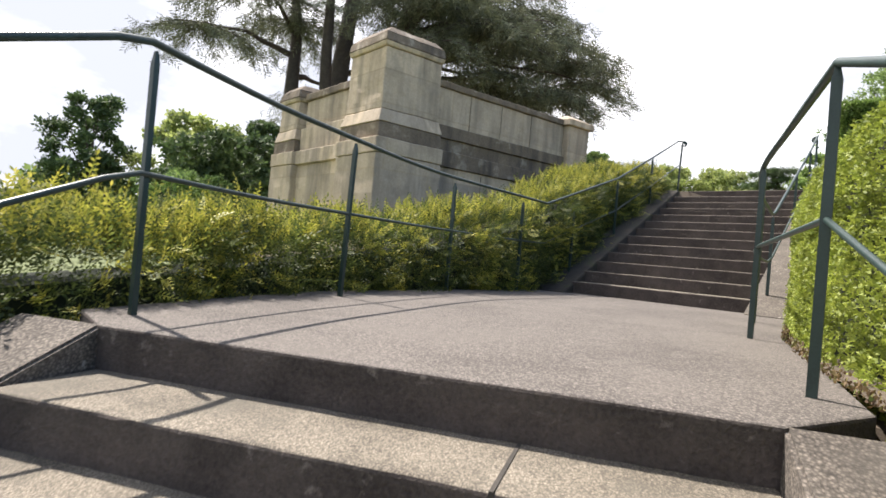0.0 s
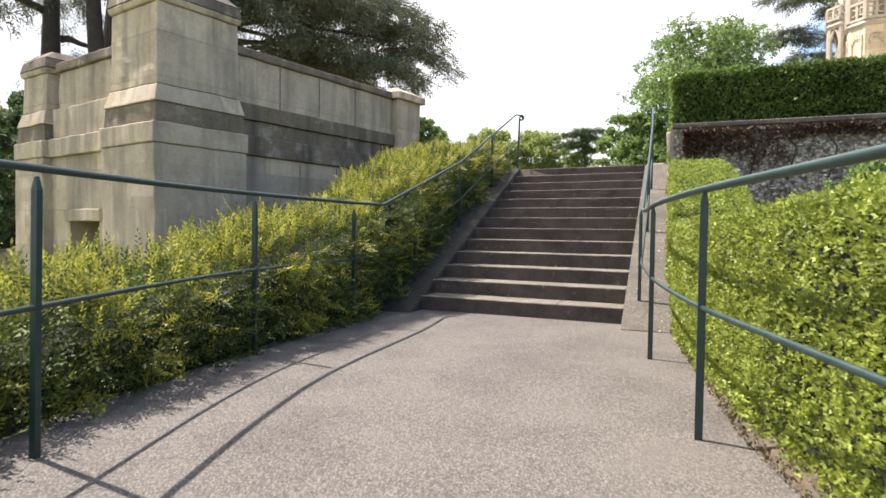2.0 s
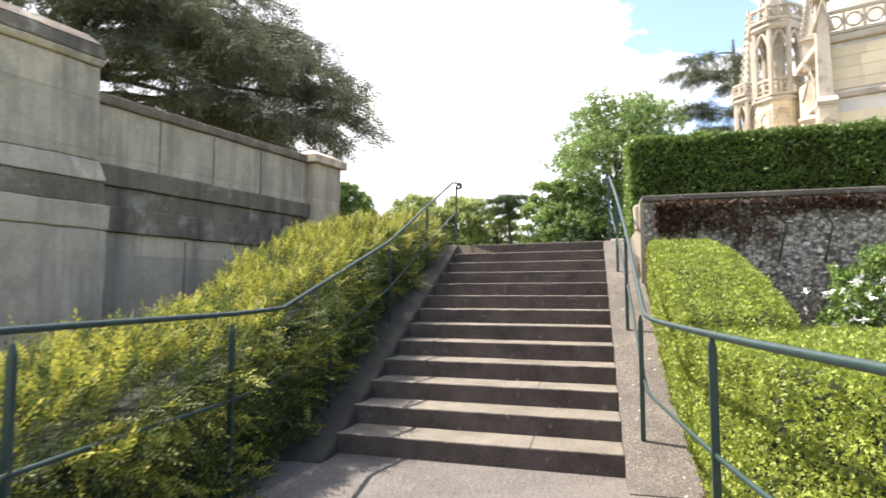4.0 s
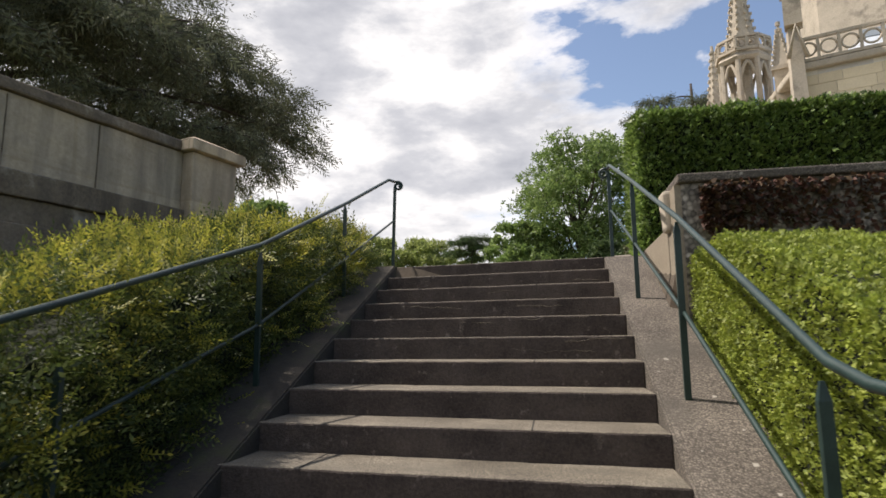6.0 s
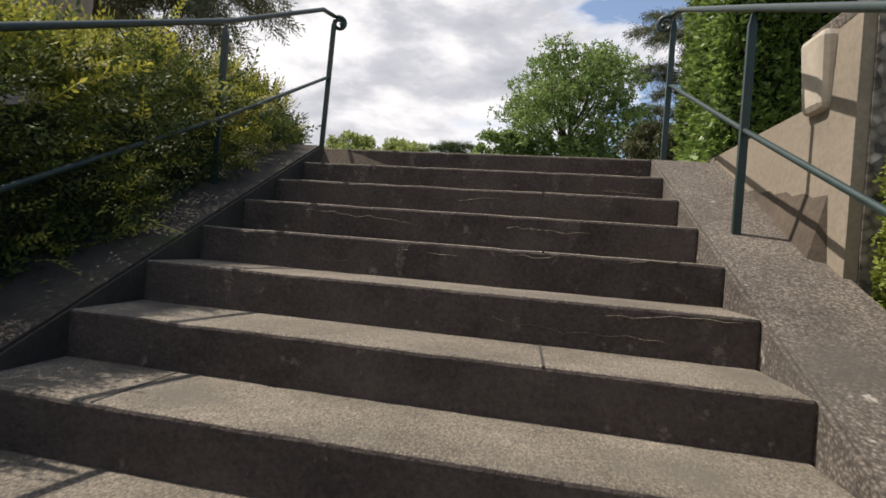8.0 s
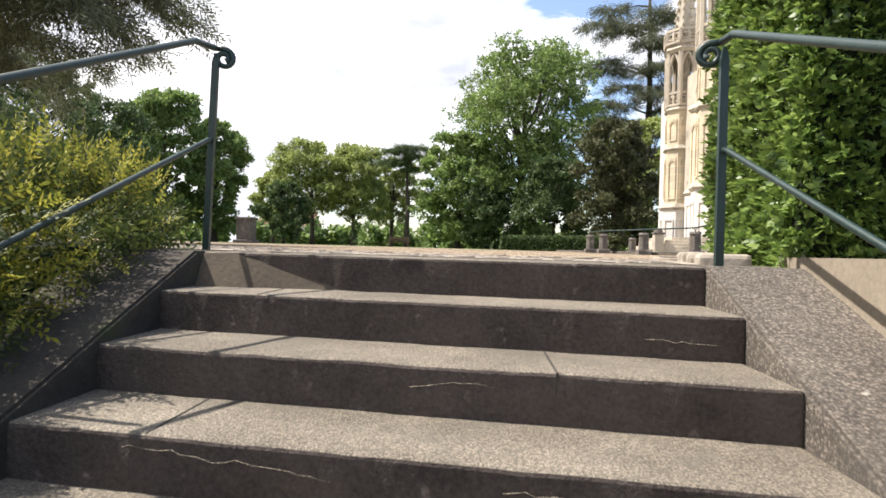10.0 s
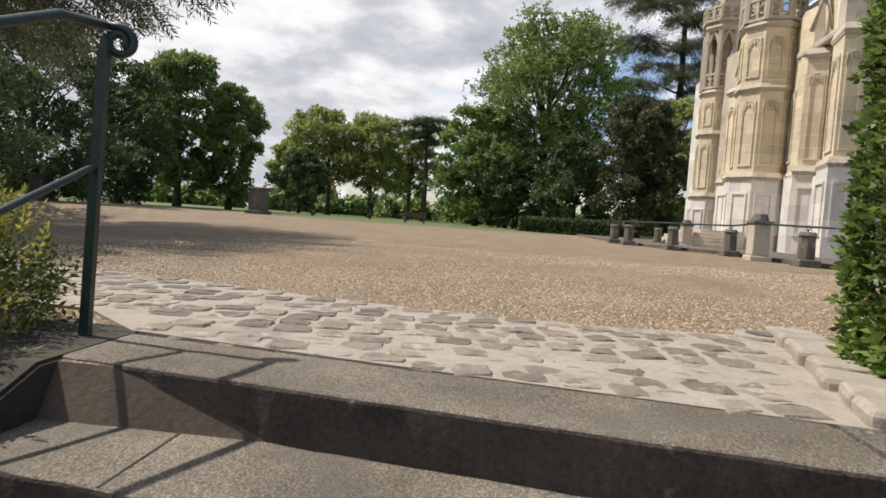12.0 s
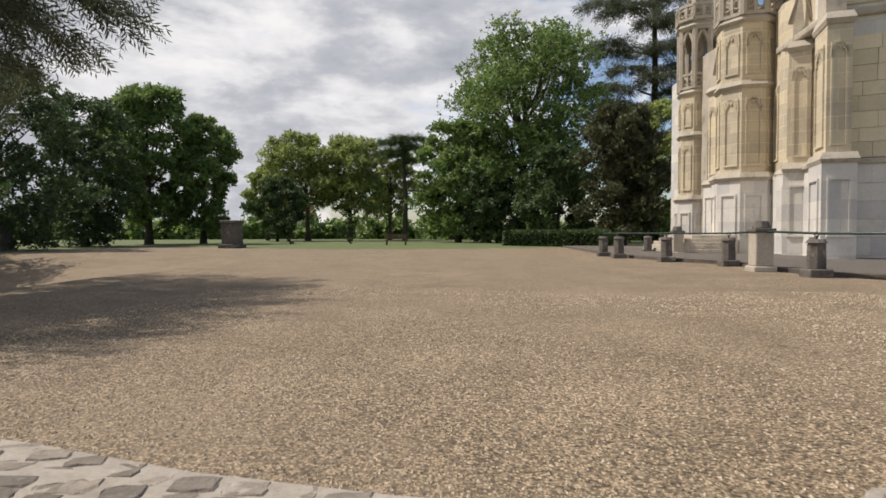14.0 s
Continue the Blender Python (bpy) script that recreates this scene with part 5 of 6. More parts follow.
    balustrade(ch, (11.5, 30.4), (11.0, 26.0), 13.36, 1.15)
    # pointed niche bay between turret and buttress
    solid("niche_bay", [(10.8, 29.5), (11.2, 27.2), (12.1, 27.4), (12.1, 31.0), (11.2, 31.0)], BZ, 12.2, M_CHAPEL, ch)
    solid("bay_plinth", [(10.68, 29.5), (11.1, 27.0), (12.1, 27.2), (12.1, 31.1), (11.1, 31.1)], BZ, ZP, M_PLINTH, ch)
    mould("bay_moulding", [(10.8, 29.5), (11.2, 27.2), (12.1, 27.4), (12.1, 31.0), (11.2, 31.0)], ZP + 0.02, 0.22, 0.16, M_CHAPEL_GREY, ch)
    panel_frames([(10.8, 29.5), (11.2, 27.2), (12.1, 27.4), (12.1, 31.0), (11.2, 31.0)], ZP + 0.7, 9.0, M_CHAPEL, ch, [0, 4], 0.2, True)
    # porch wall between the turrets, the doorway's shade painted as a near-black block
    solid("porch_wall", [(10.6, 37.6), (10.8, 33.2), (12, 33.2), (12, 37.6)], BZ, 12.5, M_CHAPEL_GREY, ch)
    solid("porch_opening", [(10.55, 36.6), (10.7, 34.0), (10.9, 34.0), (10.8, 36.6)], BZ + 0.9, 8.5, M_DARK, ch, "block painted near-black for the shade in the doorway")
    # roof of lead behind the parapet
    solid("roof", [(12, 26.4), (24, 21), (24, 45), (12, 45)], 13.3, 16.3, M_LEAD, ch, top=[(15.5, 30), (24, 27.5), (24, 42), (15.5, 42)])
    solid("ridge_crest", [(15.5, 29.9), (24, 27.4), (24, 27.6), (15.5, 30.1)], 16.3, 16.7, M_LEAD, ch)
    # central tower far above
    solid("tower", octagon(19, 35, 4.2, 8), 13, 24, M_CHAPEL_GREY, ch)
    for px, py in octagon(19, 35, 4.2, 8):
        pinnacle(ch, px, py, 22, 0.5, 6)
    return ch


chapel = build_chapel()

# ---- trees ----


def limb_runs(base, tips, r0, seed, sag=0.0, bend=0.12):
    r = random.Random(seed)
    runs = []
    for tip in tips:
        a, b = Vector(base), Vector(tip)
        L = (b - a).length
        pts = []
        for i in range(6):
            f = i / 5
            p = a.lerp(b, f) + Vector((r.uniform(-1, 1), r.uniform(-1, 1), r.uniform(-0.5, 0.5))) * L * bend * math.sin(f * math.pi) * 0.5
            p.z += L * sag * math.sin(f * math.pi)
            pts.append(p)
        runs.append((pts, [r0 * (1 - 0.85 * i / 5) for i in range(6)]))
    return runs


def broad_tree(name, label, x, y, z, h, rad, leaf_mat, n_leaf, size, crown_low=0.18, seed=1, lumps=26, category="tree", template=None, squash=1.0, trunk_r=None):
    """Tapered trunk, limbs, and a crown of leaf clumps in lumps of uneven size."""
    r = random.Random(seed)
    lumps, size = int(lumps * 1.7), size * 0.76
    tr = empty(name, label, category, at=(x, y, z))
    tr_r = trunk_r or h * 0.022
    lean = Vector((r.uniform(-0.03, 0.03) * h, r.uniform(-0.03, 0.03) * h, 0))
    trunk_pts = [Vector((x, y, z - 0.3)) + lean * f + Vector((0, 0, (h * 0.8 + 0.3) * f)) for f in (0, 0.15, 0.35, 0.6, 0.85, 1)]
    centres = []
    for i in range(lumps):
        f = (i + 0.5) / lumps
        zz = crown_low + (1 - crown_low) * f
        prof = math.sin(min(1.0, (zz - crown_low) / (1 - crown_low) * 0.80 + 0.14) * math.pi) ** 0.5
        a = i * 2.39996 + r.uniform(-0.4, 0.4)
        d = rad * prof * r.uniform(0.2, 1.0) ** 0.7 * 0.92
        centres.append((Vector((x + lean.x * zz + d * math.cos(a), y + lean.y * zz + d * math.sin(a) * squash, z + h * min(zz, 0.93))), rad * r.uniform(0.15, 0.34) * (0.5 + 0.5 * prof)))
    runs = [(trunk_pts, [tr_r * k for k in (1.5, 1.0, 0.85, 0.6, 0.35, 0.1)])]
    for c, rr in centres[::2]:
        f = min(max((c.z - z) / h * 0.7, 0.1), 0.75)
        b = Vector((x, y, z)) + lean * f + Vector((0, 0, h * 0.8 * f))
        runs += limb_runs(b, [c], tr_r * 0.32, seed)
    hang("trunk", tube_mesh("trunk", runs, M_BARK, 7), tr)
    P, N = [], []
    tot = sum(rr ** 2 for _, rr in centres)
    for c, rr in centres:
        n = int(0.74 * n_leaf * rr ** 2 / tot)
        d = rng.normal(0, 1, (n, 3))
        d /= np.linalg.norm(d, axis=1, keepdims=True)
        d[:, 2] = np.where(rng.random(n) < 0.6, np.abs(d[:, 2]), d[:, 2])
        ra = rr * (0.45 + 0.75 * rng.random((n, 1)) ** 0.6)
        wob = 1 + 0.30 * np.sin(d[:, :1] * 7 + c.x) * np.cos(d[:, 1:2] * 6 + c.y)
        P.append(np.array(c)[None] + d * ra * wob * np.array([1, 1, 0.72]))
        N.append(d * 0.7 + np.array([0, 0, 0.35]))
    hang("crown", scatter("crown", np.concatenate(P), np.concatenate(N), leaf_mat, T_CLUMP if template is None else template, size, 0.7, 0.1), tr, kind="stuff")
    return tr


def plate_tree(name, label, stems, plates, leaf_mat, n_leaf, size, seed, at, droop=0.45):
    """A cedar or pine: upright stems and spreading plates of drooping sprays at the given centres."""
    tr = empty(name, label, "tree", at=at)
    r = random.Random(seed)
    runs = []
    for pts, r0 in stems:
        runs.append((smooth_line(pts, 4), [r0 * (1 - 0.8 * i / (4 * (len(pts) - 1))) for i in range(4 * (len(pts) - 1) + 1)]))
    P, N = [], []
    tot = sum(p[3] * p[4] for p in plates)
    for (x, y, z, ra, rb, ang) in plates:
        stem = min(stems, key=lambda s: (Vector(s[0][-1]).xy - Vector((x, y))).length)[0]
        root = min((Vector(q) for q in smooth_line(stem, 5)), key=lambda q: abs(q.z - z + 0.8))
        runs += limb_runs(root, [(x, y, z)], 0.13, r.random(), 0.06)
        n = int(n_leaf * ra * rb / tot)
        n_tw = 13
        for i in range(n_tw):
            a = i * 2 * math.pi / n_tw + r.uniform(-0.3, 0.3)
            c, s = math.cos(radians(ang)), math.sin(radians(ang))
            ex, ey = math.cos(a) * ra, math.sin(a) * rb
            tip = Vector((x + ex * c - ey * s, y + ex * s + ey * c, z - droop * (abs(ex) + abs(ey)) * 0.45))
            runs += limb_runs((x, y, z), [tip], 0.035, r.random(), 0.05)
            k = n // n_tw
            f = rng.random((k, 1)) ** 0.75
            p = np.array((x, y, z))[None] * (1 - f) + np.array(tip)[None] * f
            p[:, 2:] += 0.06 * ra * np.sin(f * math.pi)
            d = np.array((tip - Vector((x, y, z))).normalized())[None]
            sp = rng.normal(0, 1, (k, 3)) * np.array([0.13, 0.13, 0.035]) * min(ra, rb) * (0.35 + 0.65 * f)
            sp[:, 2] -= np.abs(rng.normal(0, 0.10, k)) * min(ra, rb) * f[:, 0] ** 2
            P.append(p + sp)
            N.append(d + sp * 0.8 + np.array([0, 0, -droop]))
    hang("trunk", tube_mesh("trunk", runs, M_BARK_CEDAR, 7), tr)
    hang("needles", scatter("needles", np.concatenate(P), np.concatenate(N), leaf_mat, T_DROOP, size, 0.45, -0.1), tr, kind="stuff")
    return tr


def big_cedar():
    bx, by = -15.2, 6.8
    stems = [([(bx, by, -0.4), (bx - 0.2, by, 4), (bx - 0.4, by + 0.6, 9), (bx + 0.4, by + 1.2, 17)], 0.62),
             ([(bx, by, 1.2), (bx - 1.5, by - 0.8, 5), (bx - 2.0, by - 0.6, 9), (bx - 2.6, by - 1.5, 14)], 0.40),
             ([(bx, by, 1.6), (bx + 0.9, by + 0.5, 5), (bx + 1.7, by + 1.4, 9), (bx + 2.6, by + 2.4, 14)], 0.38),
             ([(bx, by, 1.8), (bx + 0.3, by - 0.9, 6), (bx + 0.7, by - 1.4, 10), (bx + 0.9, by - 2.2, 13)], 0.30)]
    plates = [(-10.0, 9.4, 6.9, 2.0, 1.7, 25), (-9.2, 12.0, 6.9, 2.0, 1.7, 40), (-10.9, 6.8, 7.3, 2.0, 1.7, 10), (-11.4, 11.4, 7.2, 2.2, 1.8, 40),
              (-9.8, 8.4, 8.2, 2.3, 1.9, 20), (-10.8, 6.4, 8.8, 2.3, 1.9, 10), (-9.0, 14.6, 7.9, 2.0, 1.6, 55), (-9.8, 15.8, 9.2, 2.1, 1.7, 60), (-9.8, 14.2, 8.7, 2.4, 1.8, 50), (-9.3, 12.4, 8.9, 2.4, 1.9, 40), (-9.8, 10.2, 9.0, 2.4, 1.9, 30), (-11.2, 15.8, 8.0, 2.4, 1.8, 60), (-11.0, 8.0, 9.2, 2.4, 2.0, 20), (-13.0, 16.8, 7.6, 2.4, 1.8, 80),
              (-11.0, 13.0, 10.6, 2.5, 2.1, 45), (-11.4, 10.6, 10.9, 2.5, 2.2, 30), (-12.4, 15.2, 10.0, 2.4, 2.0, 60), (-13.0, 8.2, 9.8, 2.6, 2.2, 20), (-13.8, 12.6, 11.2, 2.6, 2.2, 50), (-14.2, 9.8, 11.6, 2.6, 2.4, 20),
              (-16.8, 4.3, 9.2, 3.0, 2.0, 200), (-18.6, 3.2, 7.8, 2.4, 1.6, 220), (-18.8, 7.4, 9.4, 3.0, 2.2, 170), (-16.5, 11.8, 8.0, 3.4, 2.4, 110), (-14.4, 15.2, 8.2, 2.8, 2.2, 85), (-15.8, 13.8, 10.8, 3.0, 2.4, 90),
              (-15.5, 6.0, 13.6, 3.0, 2.6, 0), (-16.0, 10.4, 13.4, 3.0, 2.6, 40), (-17.6, 8.6, 12.4, 3.0, 2.6, 150), (-14.6, 4.0, 11.0, 2.6, 2.0, 260), (-20.2, 10.6, 7.4, 3.2, 2.2, 160), (-15.8, 8.6, 15.6, 2.4, 2.2, 0), (-15.0, 17.8, 7.4, 2.8, 2.0, 90)]
    plate_tree("cedar_tree", "large old cedar with several stems and drooping plates of needles", stems, plates, L_CEDAR, 30000, 0.34, 3, (bx, by, -0.4), 0.62)


big_cedar()
GZ = PLAZA - 0.1
broad_tree("lime_tree", "tall full-leaved deciduous tree at the end of the court", 2.8, 67, GZ, 22.2, 8.3, L_TREE, 17000, 0.46, 0.20, 2, 56)
broad_tree("chestnut_tree", "spreading bright green tree beside the tall one", -3.6, 66, GZ, 12.5, 4.6, L_TREE, 7000, 0.55, 0.10, 3, 22)
broad_tree("maple_tree", "bright green tree at the lawn", -22.6, 77, GZ, 13.2, 5.2, L_LIGHT, 7000, 0.46, 0.32, 4, 24)
broad_tree("maple_tree", "bright green tree at the lawn", -17.6, 78, GZ, 12.9, 4.6, L_LIGHT, 7000, 0.46, 0.28, 5, 24)
broad_tree("maple_tree", "bright green tree at the lawn", -13.6, 84, GZ, 12.4, 4.0, L_LIGHT, 5000, 0.46, 0.28, 6, 20)
broad_tree("maple_tree", "slim young tree at the lawn", -28.8, 80, GZ, 9.5, 3.0, L_LIGHT, 3500, 0.55, 0.3, 7, 16)
broad_tree("hornbeam_tree", "dark rounded tree on the lawn", -24.0, 70, GZ, 7.4, 3.0, L_DARK, 4000, 0.5, 0.1, 8, 16)
broad_tree("ash_tree", "tall dark green tree beside the court", -29.0, 53, GZ, 13.4, 4.2, L_TREE, 8000, 0.5, 0.12, 9, 26)
broad_tree("ash_tree", "dark green tree beside the court", -26.0, 56.5, GZ, 11.6, 3.5, L_TREE, 6500, 0.5, 0.1, 10, 22)
broad_tree("holm_oak", "dense dark evergreen behind the cedar", -27.5, 35, GZ, 10.5, 5.0, L_DARK, 9000, 0.32, 0.02, 11, 26)
broad_tree("holm_oak", "dense dark evergreen behind the cedar", -29.0, 45, GZ, 10.5, 4.2, L_DARK, 8000, 0.34, 0.02, 12, 26)
broad_tree("holm_oak", "dense dark evergreen behind the cedar", -24.5, 25, GZ - 0.4, 9.0, 4.6, L_DARK, 9000, 0.28, 0.02, 13, 24)
broad_tree("copper_beech", "dark copper-leaved tree beside the chapel", 9.6, 51, GZ, 10.8, 3.6, L_COPPER, 8000, 0.42, 0.04, 14, 26)
broad_tree("yew_tree", "dark yew below the tall tree", 5.6, 59, GZ, 8.6, 3.6, L_DARK, 6000, 0.45, 0.04, 15, 22)
broad_tree("yew_tree", "dark yew below the tall tree", -0.4, 63, GZ, 6.6, 3.4, L_DARK, 4500, 0.45, 0.04, 16, 18)
broad_tree("oak_tree", "green tree seen over the copper beech", 15.0, 62, GZ, 13.5, 4.6, L_LIGHT, 5000, 0.55, 0.1, 17, 22)
# trees of the park below, past the monument
broad_tree("lime_tree", "sunlit green tree in the lower park", -38.5, 15.0, -0.6, 9.2, 3.8, L_LIGHT, 6500, 0.42, 0.08, 21, 22)
broad_tree("pine_tree", "dark sparse pine in the lower park", -41.5, 9.5, -0.6, 9.6, 2.8, L_DARK, 3800, 0.42, 0.15, 22, 18)
broad_tree("yew_tree", "dark shrubby conifer in the lower park", -33.0, 16.5, -0.6, 7.6, 3.4, L_DARK, 5000, 0.40, 0.03, 23, 20)
broad_tree("pine_tree", "dark pine in the lower park", -37.5, 19.5, -0.6, 10.0, 2.6, L_DARK, 3600, 0.42, 0.2, 24, 16)
broad_tree("laurel_shrub", "dense green shrub by the monument", -15.5, 1.6, -0.5, 2.6, 1.6, L_TREE, 3500, 0.16, 0.02, 25, 16, "shrub")
broad_tree("yew_tree", "dark yew behind the monument", -22.5, 6.5, -0.5, 5.2, 2.8, L_DARK, 4500, 0.32, 0.02, 26, 18)
for i, (sx, sy) in enumerate(((-55.5, 15.2), (-54.6, 17.8))):
    broad_tree("cypress_tree", "narrow dark pointed cypress in the far park", sx, sy, -0.6, 5.2 - i, 1.0, L_DARK, 1500, 0.3, 0.03, 30 + i, 16)

# umbrella pine at the end of the court
pn = (-10.2, 74.0)
plate_tree("umbrella_pine", "tall bare-stemmed pine with flat dark plates", [([(pn[0], pn[1], GZ - 0.3), (pn[0] + 0.1, pn[1], GZ + 5), (pn[0] - 0.1, pn[1], GZ + 9), (pn[0] + 0.2, pn[1], GZ + 12)], 0.34)],
           [(pn[0] - 1.6, pn[1], GZ + 10.4, 2.0, 1.5, 0), (pn[0] + 1.8, pn[1], GZ + 11.0, 2.2, 1.6, 0), (pn[0] + 0.4, pn[1], GZ + 12.0, 2.2, 1.8, 0), (pn[0] - 1.0, pn[1], GZ + 11.7, 1.8, 1.5, 0), (pn[0] + 1.0, pn[1], GZ + 9.6, 1.4, 1.2, 0)],
           L_DARK, 2600, 0.55, 5, (pn[0], pn[1], GZ - 0.3), 0.1)
# blue cedar behind the chapel turret
cx, cy = 17.4, 72.0
plate_tree("cedar_tree", "tall layered cedar behind the chapel", [([(cx, cy, GZ - 0.3), (cx, cy, GZ + 9), (cx + 0.3, cy, GZ + 18), (cx, cy, GZ + 30)], 0.7)],
           [(cx - 3.9 + 1.1 * math.sin(i * 2.3), cy + 1.5 * math.cos(i * 1.7), GZ + 7.6 + i * 1.9 + 0.6 * math.sin(i * 3.7), 3.2 - 0.06 * i + 0.7 * math.sin(i * 5.1), 2.4, 17 * i) for i in range(12)] + [(cx + 3.5, cy, GZ + 9 + i * 2.6, 3.2, 2.2, 0) for i in range(8)] + [(cx, cy - 3, GZ + 8.5 + i * 3, 3.0, 2.4, 90) for i in range(7)],
           L_CEDAR, 10500, 0.75, 6, (cx, cy, GZ - 0.3), 0.25)

# far woods that close the court and the park
def far_woods(label, line, h, n, seed):
    r = random.Random(seed)
    P, N = [], []
    for (ax, ay), (bx, by) in zip(line, line[1:]):
        for _ in range(n):
            f = r.random()
            c = np.array((ax + (bx - ax) * f + r.uniform(-2, 2), ay + (by - ay) * f + r.uniform(-3, 3), 0.0))
            hh = h * r.uniform(0.55, 1.1)
            k = 64
            d = rng.normal(0, 1, (k, 3))
            d /= np.linalg.norm(d, axis=1, keepdims=True)
            P.append(c + np.array((0, 0, hh * 0.5 + 1.2)) + d * np.array((hh * 0.33, hh * 0.33, hh * 0.52)) * (0.7 + 0.4 * rng.random((k, 1))))
            N.append(d)
    me = scatter("far_woods", np.concatenate(P), np.concatenate(N), L_TREE, T_CLUMP, 1.0, 0.7, 0.1)
    tagged(new("far_woods", me), label, "woods", kind="stuff")


far_woods("distant green woods behind the lawn", [(-75, 70), (-48, 95), (-20, 104), (0, 90), (22, 84), (45, 70)], 4.6, 22, 1)
far_woods("distant woods of the lower park", [(-80, -10), (-75, 12), (-62, 34), (-52, 52)], 5.0, 14, 2)
far_woods("woods behind the lower steps", [(-60, -50), (0, -60), (50, -40), (60, 0), (58, 50)], 9.0, 10, 3)

# ---- things on the court and lawn ----
def clipped_far_hedge():
    rows = [((0.6, 49.6), (0.6, 51.0), GZ, GZ + 1.05), ((3.8, 47.2), (4.2, 48.8), GZ, GZ + 1.05), ((7.2, 44.6), (7.6, 46.2), GZ, GZ + 1.05)]
    hedge("low_hedge", "low clipped dark green hedge at the court's edge", rows, 170, 0.16, L_DARK, T_PAIR, 0.05)


clipped_far_hedge()


def stone_pedestal(x, y, s, label):
    p = empty("stone_pedestal", label, "pedestal", at=(x, y, GZ))
    sq = lambda r: [(x - r, y - r), (x + r, y - r), (x + r, y + r), (x - r, y + r)]
    solid("base", sq(0.66 * s), GZ - 0.02, GZ + 0.3 * s, M_BOLLARD, p, bevel=0.04)
    solid("die", sq(0.50 * s), GZ + 0.3 * s, GZ + 1.62 * s, M_BOLLARD, p, bevel=0.03)
    solid("cap", sq(0.57 * s), GZ + 1.622 * s, GZ + 1.82 * s, M_BOLLARD, p, bevel=0.05)


stone_pedestal(-16.9, 41.6, 1.0, "dark weathered stone pedestal at the edge of the gravel")
stone_pedestal(-26.5, 34.5, 0.85, "dark stone pedestal in the shade at the gravel edge")


def park_bench(x, y):
    b = empty("park_bench", "dark slatted wooden park bench on the lawn", "bench", at=(x, y, GZ))
    for i in range(4):
        solid("seat_slat", [(x - 0.9, y - 0.2 + 0.12 * i), (x + 0.9, y - 0.2 + 0.12 * i), (x + 0.9, y - 0.1 + 0.12 * i), (x - 0.9, y - 0.1 + 0.12 * i)], GZ + 0.44, GZ + 0.48, M_WOOD, b)
    for i in range(3):
        solid("back_slat", [(x - 0.9, y + 0.3), (x + 0.9, y + 0.3), (x + 0.9, y + 0.34), (x - 0.9, y + 0.34)], GZ + 0.58 + 0.13 * i, GZ + 0.67 + 0.13 * i, M_WOOD, b)
    for sx in (-0.75, 0.75):
        solid("leg", [(x + sx - 0.04, y - 0.2), (x + sx + 0.04, y - 0.2), (x + sx + 0.04, y - 0.12), (x + sx - 0.04, y - 0.12)], GZ - 0.02, GZ + 0.44, M_WOOD, b)
        solid("leg", [(x + sx - 0.04, y + 0.25), (x + sx + 0.04, y + 0.25), (x + sx + 0.04, y + 0.33), (x + sx - 0.04, y + 0.33)], GZ - 0.02, GZ + 0.94, M_WOOD, b)


park_bench(-7.9, 51.5)
for sx, sy in ((-17.6, 55.0), (-12.6, 56.0)):
    broad_tree("topiary_yew", "small clipped upright yew on the lawn", sx, sy, GZ, 2.5, 0.42, L_DARK, 700, 0.16, 0.05, int(abs(sx)), 10, "topiary")


def far_house(x, y, z, w, d, h, rh, label, wall_mat, roof_mat, turn=0.0):
    hs = empty("house", label, "house", at=(x, y, z))
    t = Matrix.Rotation(turn, 2)
    o = lambda a, b: tuple(Vector((x, y)) + t @ Vector((a, b)))
    solid("wall", [o(-w, -d), o(w, -d), o(w, d), o(-w, d)], z, z + h, wall_mat, hs)
    solid("roof", [o(-w - 0.3, -d - 0.3), o(w + 0.3, -d - 0.3), o(w + 0.3, d + 0.3), o(-w - 0.3, d + 0.3)], z + h, z + h + rh, roof_mat, hs, top=[o(-w * 0.9, -0.05), o(w * 0.9, -0.05), o(w * 0.9, 0.05), o(-w * 0.9, 0.05)])
    solid("chimney", [o(w * 0.5, -0.4), o(w * 0.5 + 0.8, -0.4), o(w * 0.5 + 0.8, 0.4), o(w * 0.5, 0.4)], z + h, z + h + rh + 0.8, roof_mat, hs)
    for i in range(3):
        a = -w * 0.7 + i * w * 0.6
        solid("window", [o(a, -d - 0.04), o(a + w * 0.22, -d - 0.04), o(a + w * 0.22, -d + 0.1), o(a, -d + 0.1)], z + h * 0.35, z + h * 0.75, M_GLASS, hs)


far_house(-39, 118, GZ - 1.0, 5.5, 4, 4.6, 3.2, "pale rendered house with tiled roof beyond the lawn", M_HOUSE, M_TILE, 0.2)
far_house(-70, 14.5, -0.6, 4.0, 5.5, 3.6, 1.6, "low stone house with slate roof in the lower park", M_CHAPEL_GREY, M_ROOF, 1.2)


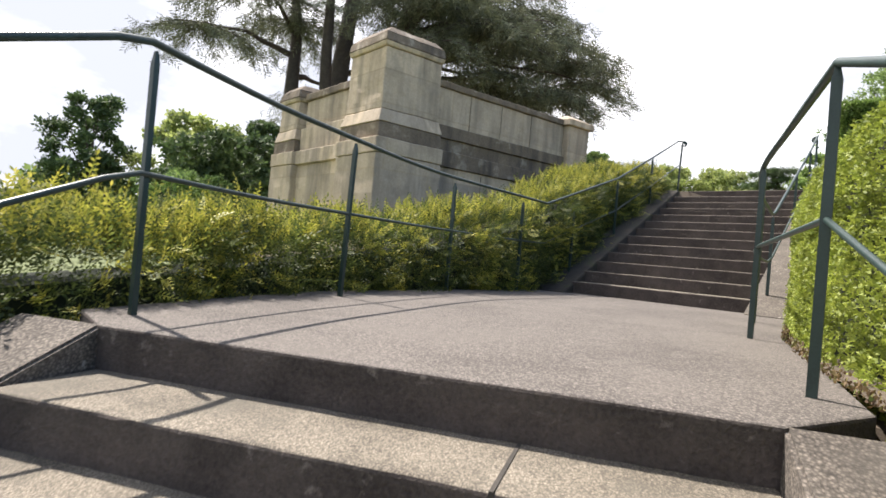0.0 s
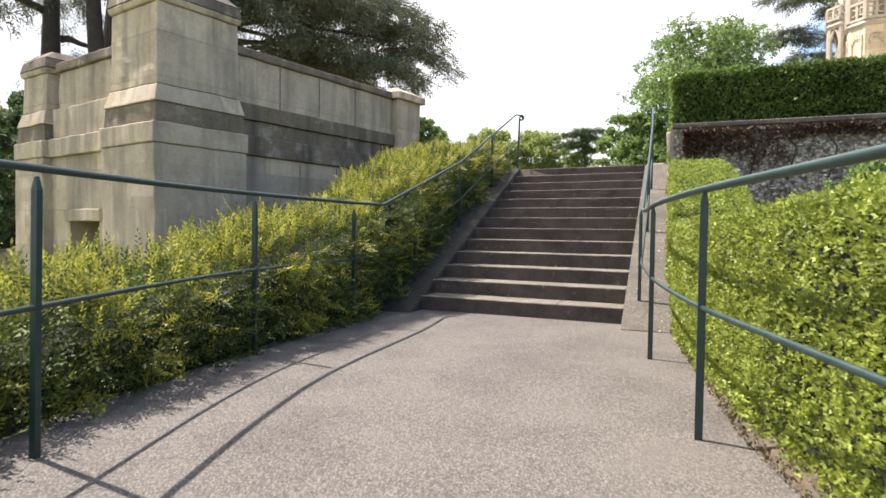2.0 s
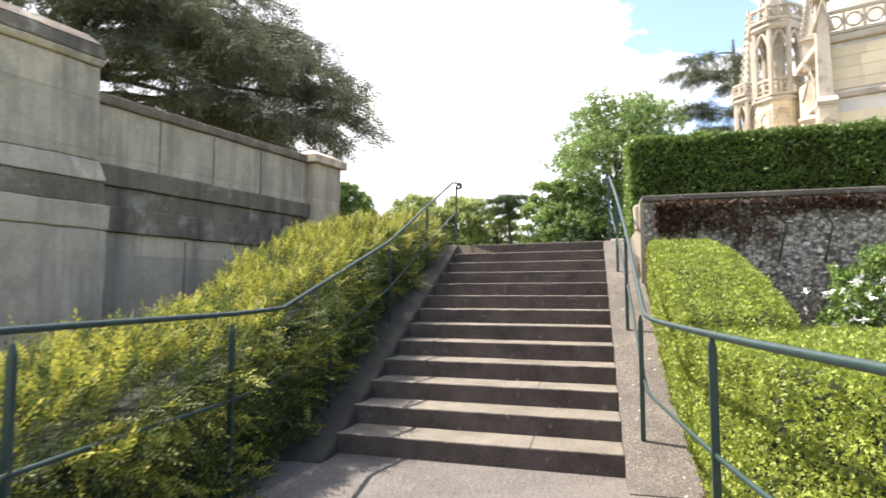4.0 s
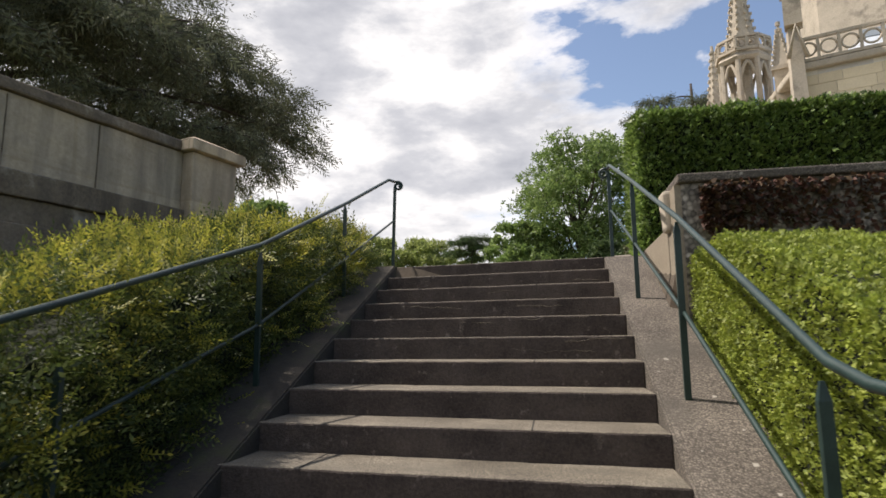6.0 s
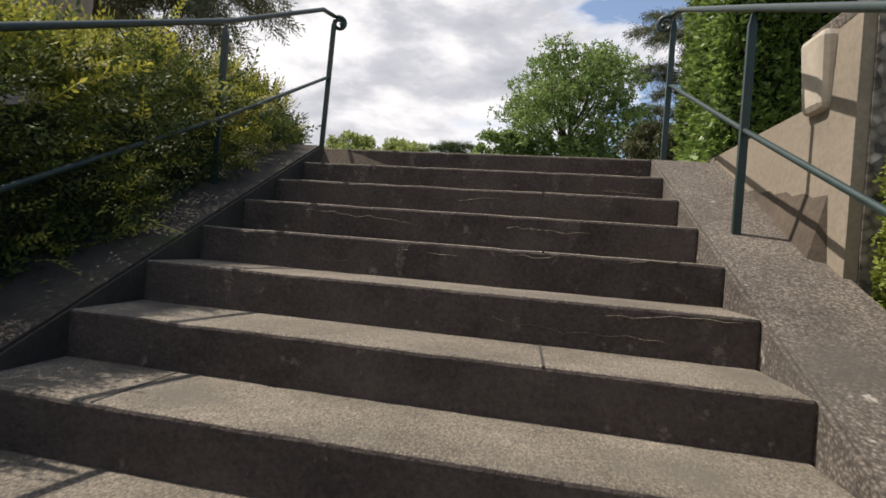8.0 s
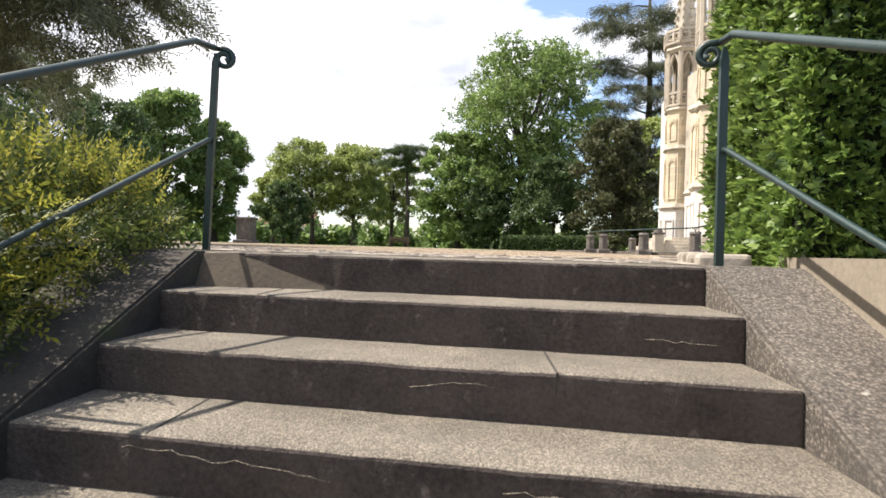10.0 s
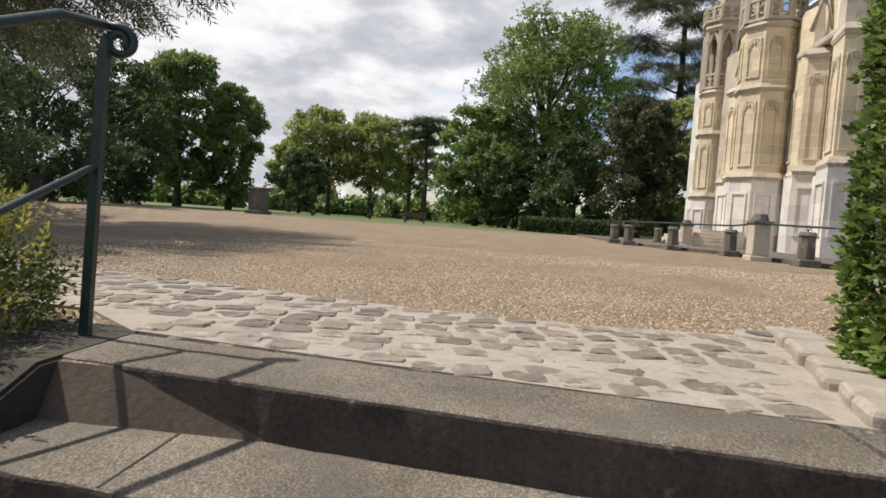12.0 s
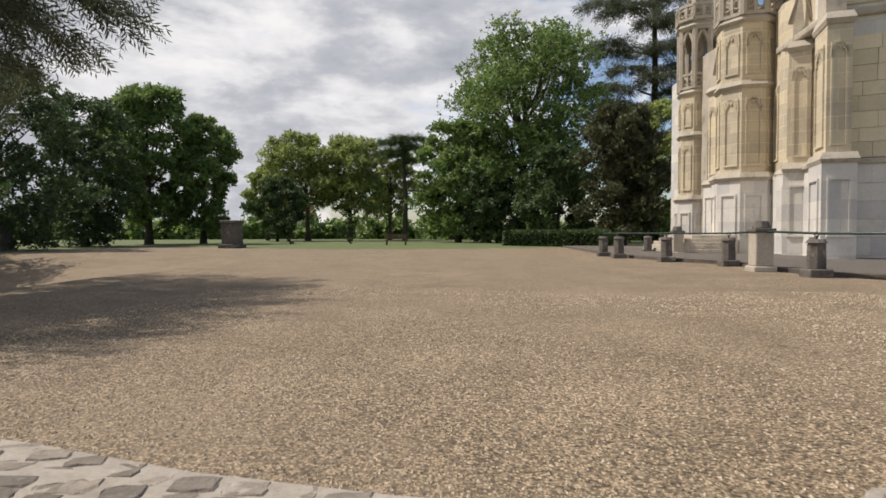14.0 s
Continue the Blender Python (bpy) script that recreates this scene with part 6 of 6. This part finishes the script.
# ---- planting by the flint wall ----
def creeper():
    cr = empty("wall_creeper", "dark red creeper over the flint wall", "climbing plant", at=(1.4, WY - 0.1, 2.4))
    P = []
    for _ in range(2600):
        x = 0.62 + 4.2 * rng.random() ** 1.6
        drop = (0.58 if x < 2.0 else 0.24) * (0.6 + 0.6 * abs(fbm((x * 1.7, 0, 2), 1.0)))
        z = WZ - 0.02 - drop * rng.random() ** 1.3
        P.append((x, WY - (x - WX) * 0.0238 - 0.02 - 0.05 * rng.random(), z))
    P = np.array(P)
    hang("leaves", scatter("leaves", P, np.tile(np.array([0, -1.0, -0.2]), (len(P), 1)), L_CREEPER, T_LEAF, 0.06, 0.6, -0.2), cr, kind="stuff")
    hang("stem", tube_mesh("stem", [([(0.9 + 0.5 * i, WY - 0.04, WZ - 0.05), (1.1 + 0.5 * i, WY - 0.06, WZ - 0.35), (1.0 + 0.5 * i, WY - 0.06, WZ - 0.8)], 0.012) for i in range(4)], M_BARK, 5), cr)


creeper()


def flowering_shrub():
    x, y, z = 2.95, 2.35, 0.5
    sh = broad_tree("flowering_shrub", "leafy shrub with white flowers against the flint wall", x, y, z, 1.35, 0.75, L_BEECH, 4200, 0.075, 0.05, 41, 18, "shrub")
    P = np.array([(x + rng.normal(0, 0.45), y - 0.4 + rng.normal(0, 0.25), z + 0.35 + 0.7 * rng.random()) for _ in range(160)])
    hang("blossom", scatter("blossom", P, np.tile(np.array([0, -0.6, 0.6]), (len(P), 1)), L_PETAL, T_CLUMP, 0.06, 0.5, 0.2), sh, "white petals", kind="stuff")


flowering_shrub()

# ---- pieces of walls, last ----
flint_pieces()


def ashlar_blocks():
    """Blocks of the chapel's wall toward the court, proud of their joints."""
    r = random.Random(9)
    p, q = Vector((11.0, 25.87)), Vector((16.6, 23.63))
    d = (q - p).normalized()
    nm = Vector((d.y, -d.x))
    cache = {}
    z, row = 5.66, 0
    while z < 12.7:
        h = (0.52, 0.46, 0.55)[row % 3]
        if not (10.2 < z + h and z < 10.7):
            s = -r.uniform(0, 0.5)
            while s < 5.8:
                w = r.choice((0.9, 1.15, 1.4))
                s0, s1 = max(s, 0), min(s + w, 5.9)
                if s1 - s0 > 0.2:
                    key = (round(s1 - s0, 2), h)
                    if key not in cache:
                        bm = bmesh.new()
                        prism(bm, [(0.006, -0.05), (key[0] - 0.006, -0.05), (key[0] - 0.006, 0.05), (0.006, 0.05)], 0.006, h - 0.006, bevel=0.006)
                        bmesh.ops.recalc_face_normals(bm, faces=bm.faces)
                        cache[key] = bm_mesh("ashlar_block", bm, M_BLOCK)
                    ob = new("ashlar_block", cache[key])
                    ob.parent = chapel
                    c = p + d * s0 + nm * r.uniform(0.0, 0.006)
                    ob.matrix_parent_inverse = Matrix.Translation(-chapel.location)
                    ob.matrix_basis = pose(c.x, c.y, z, 0, 0, math.degrees(math.atan2(d.y, d.x)))
                s += w
        z += h
        row += 1


ashlar_blocks()
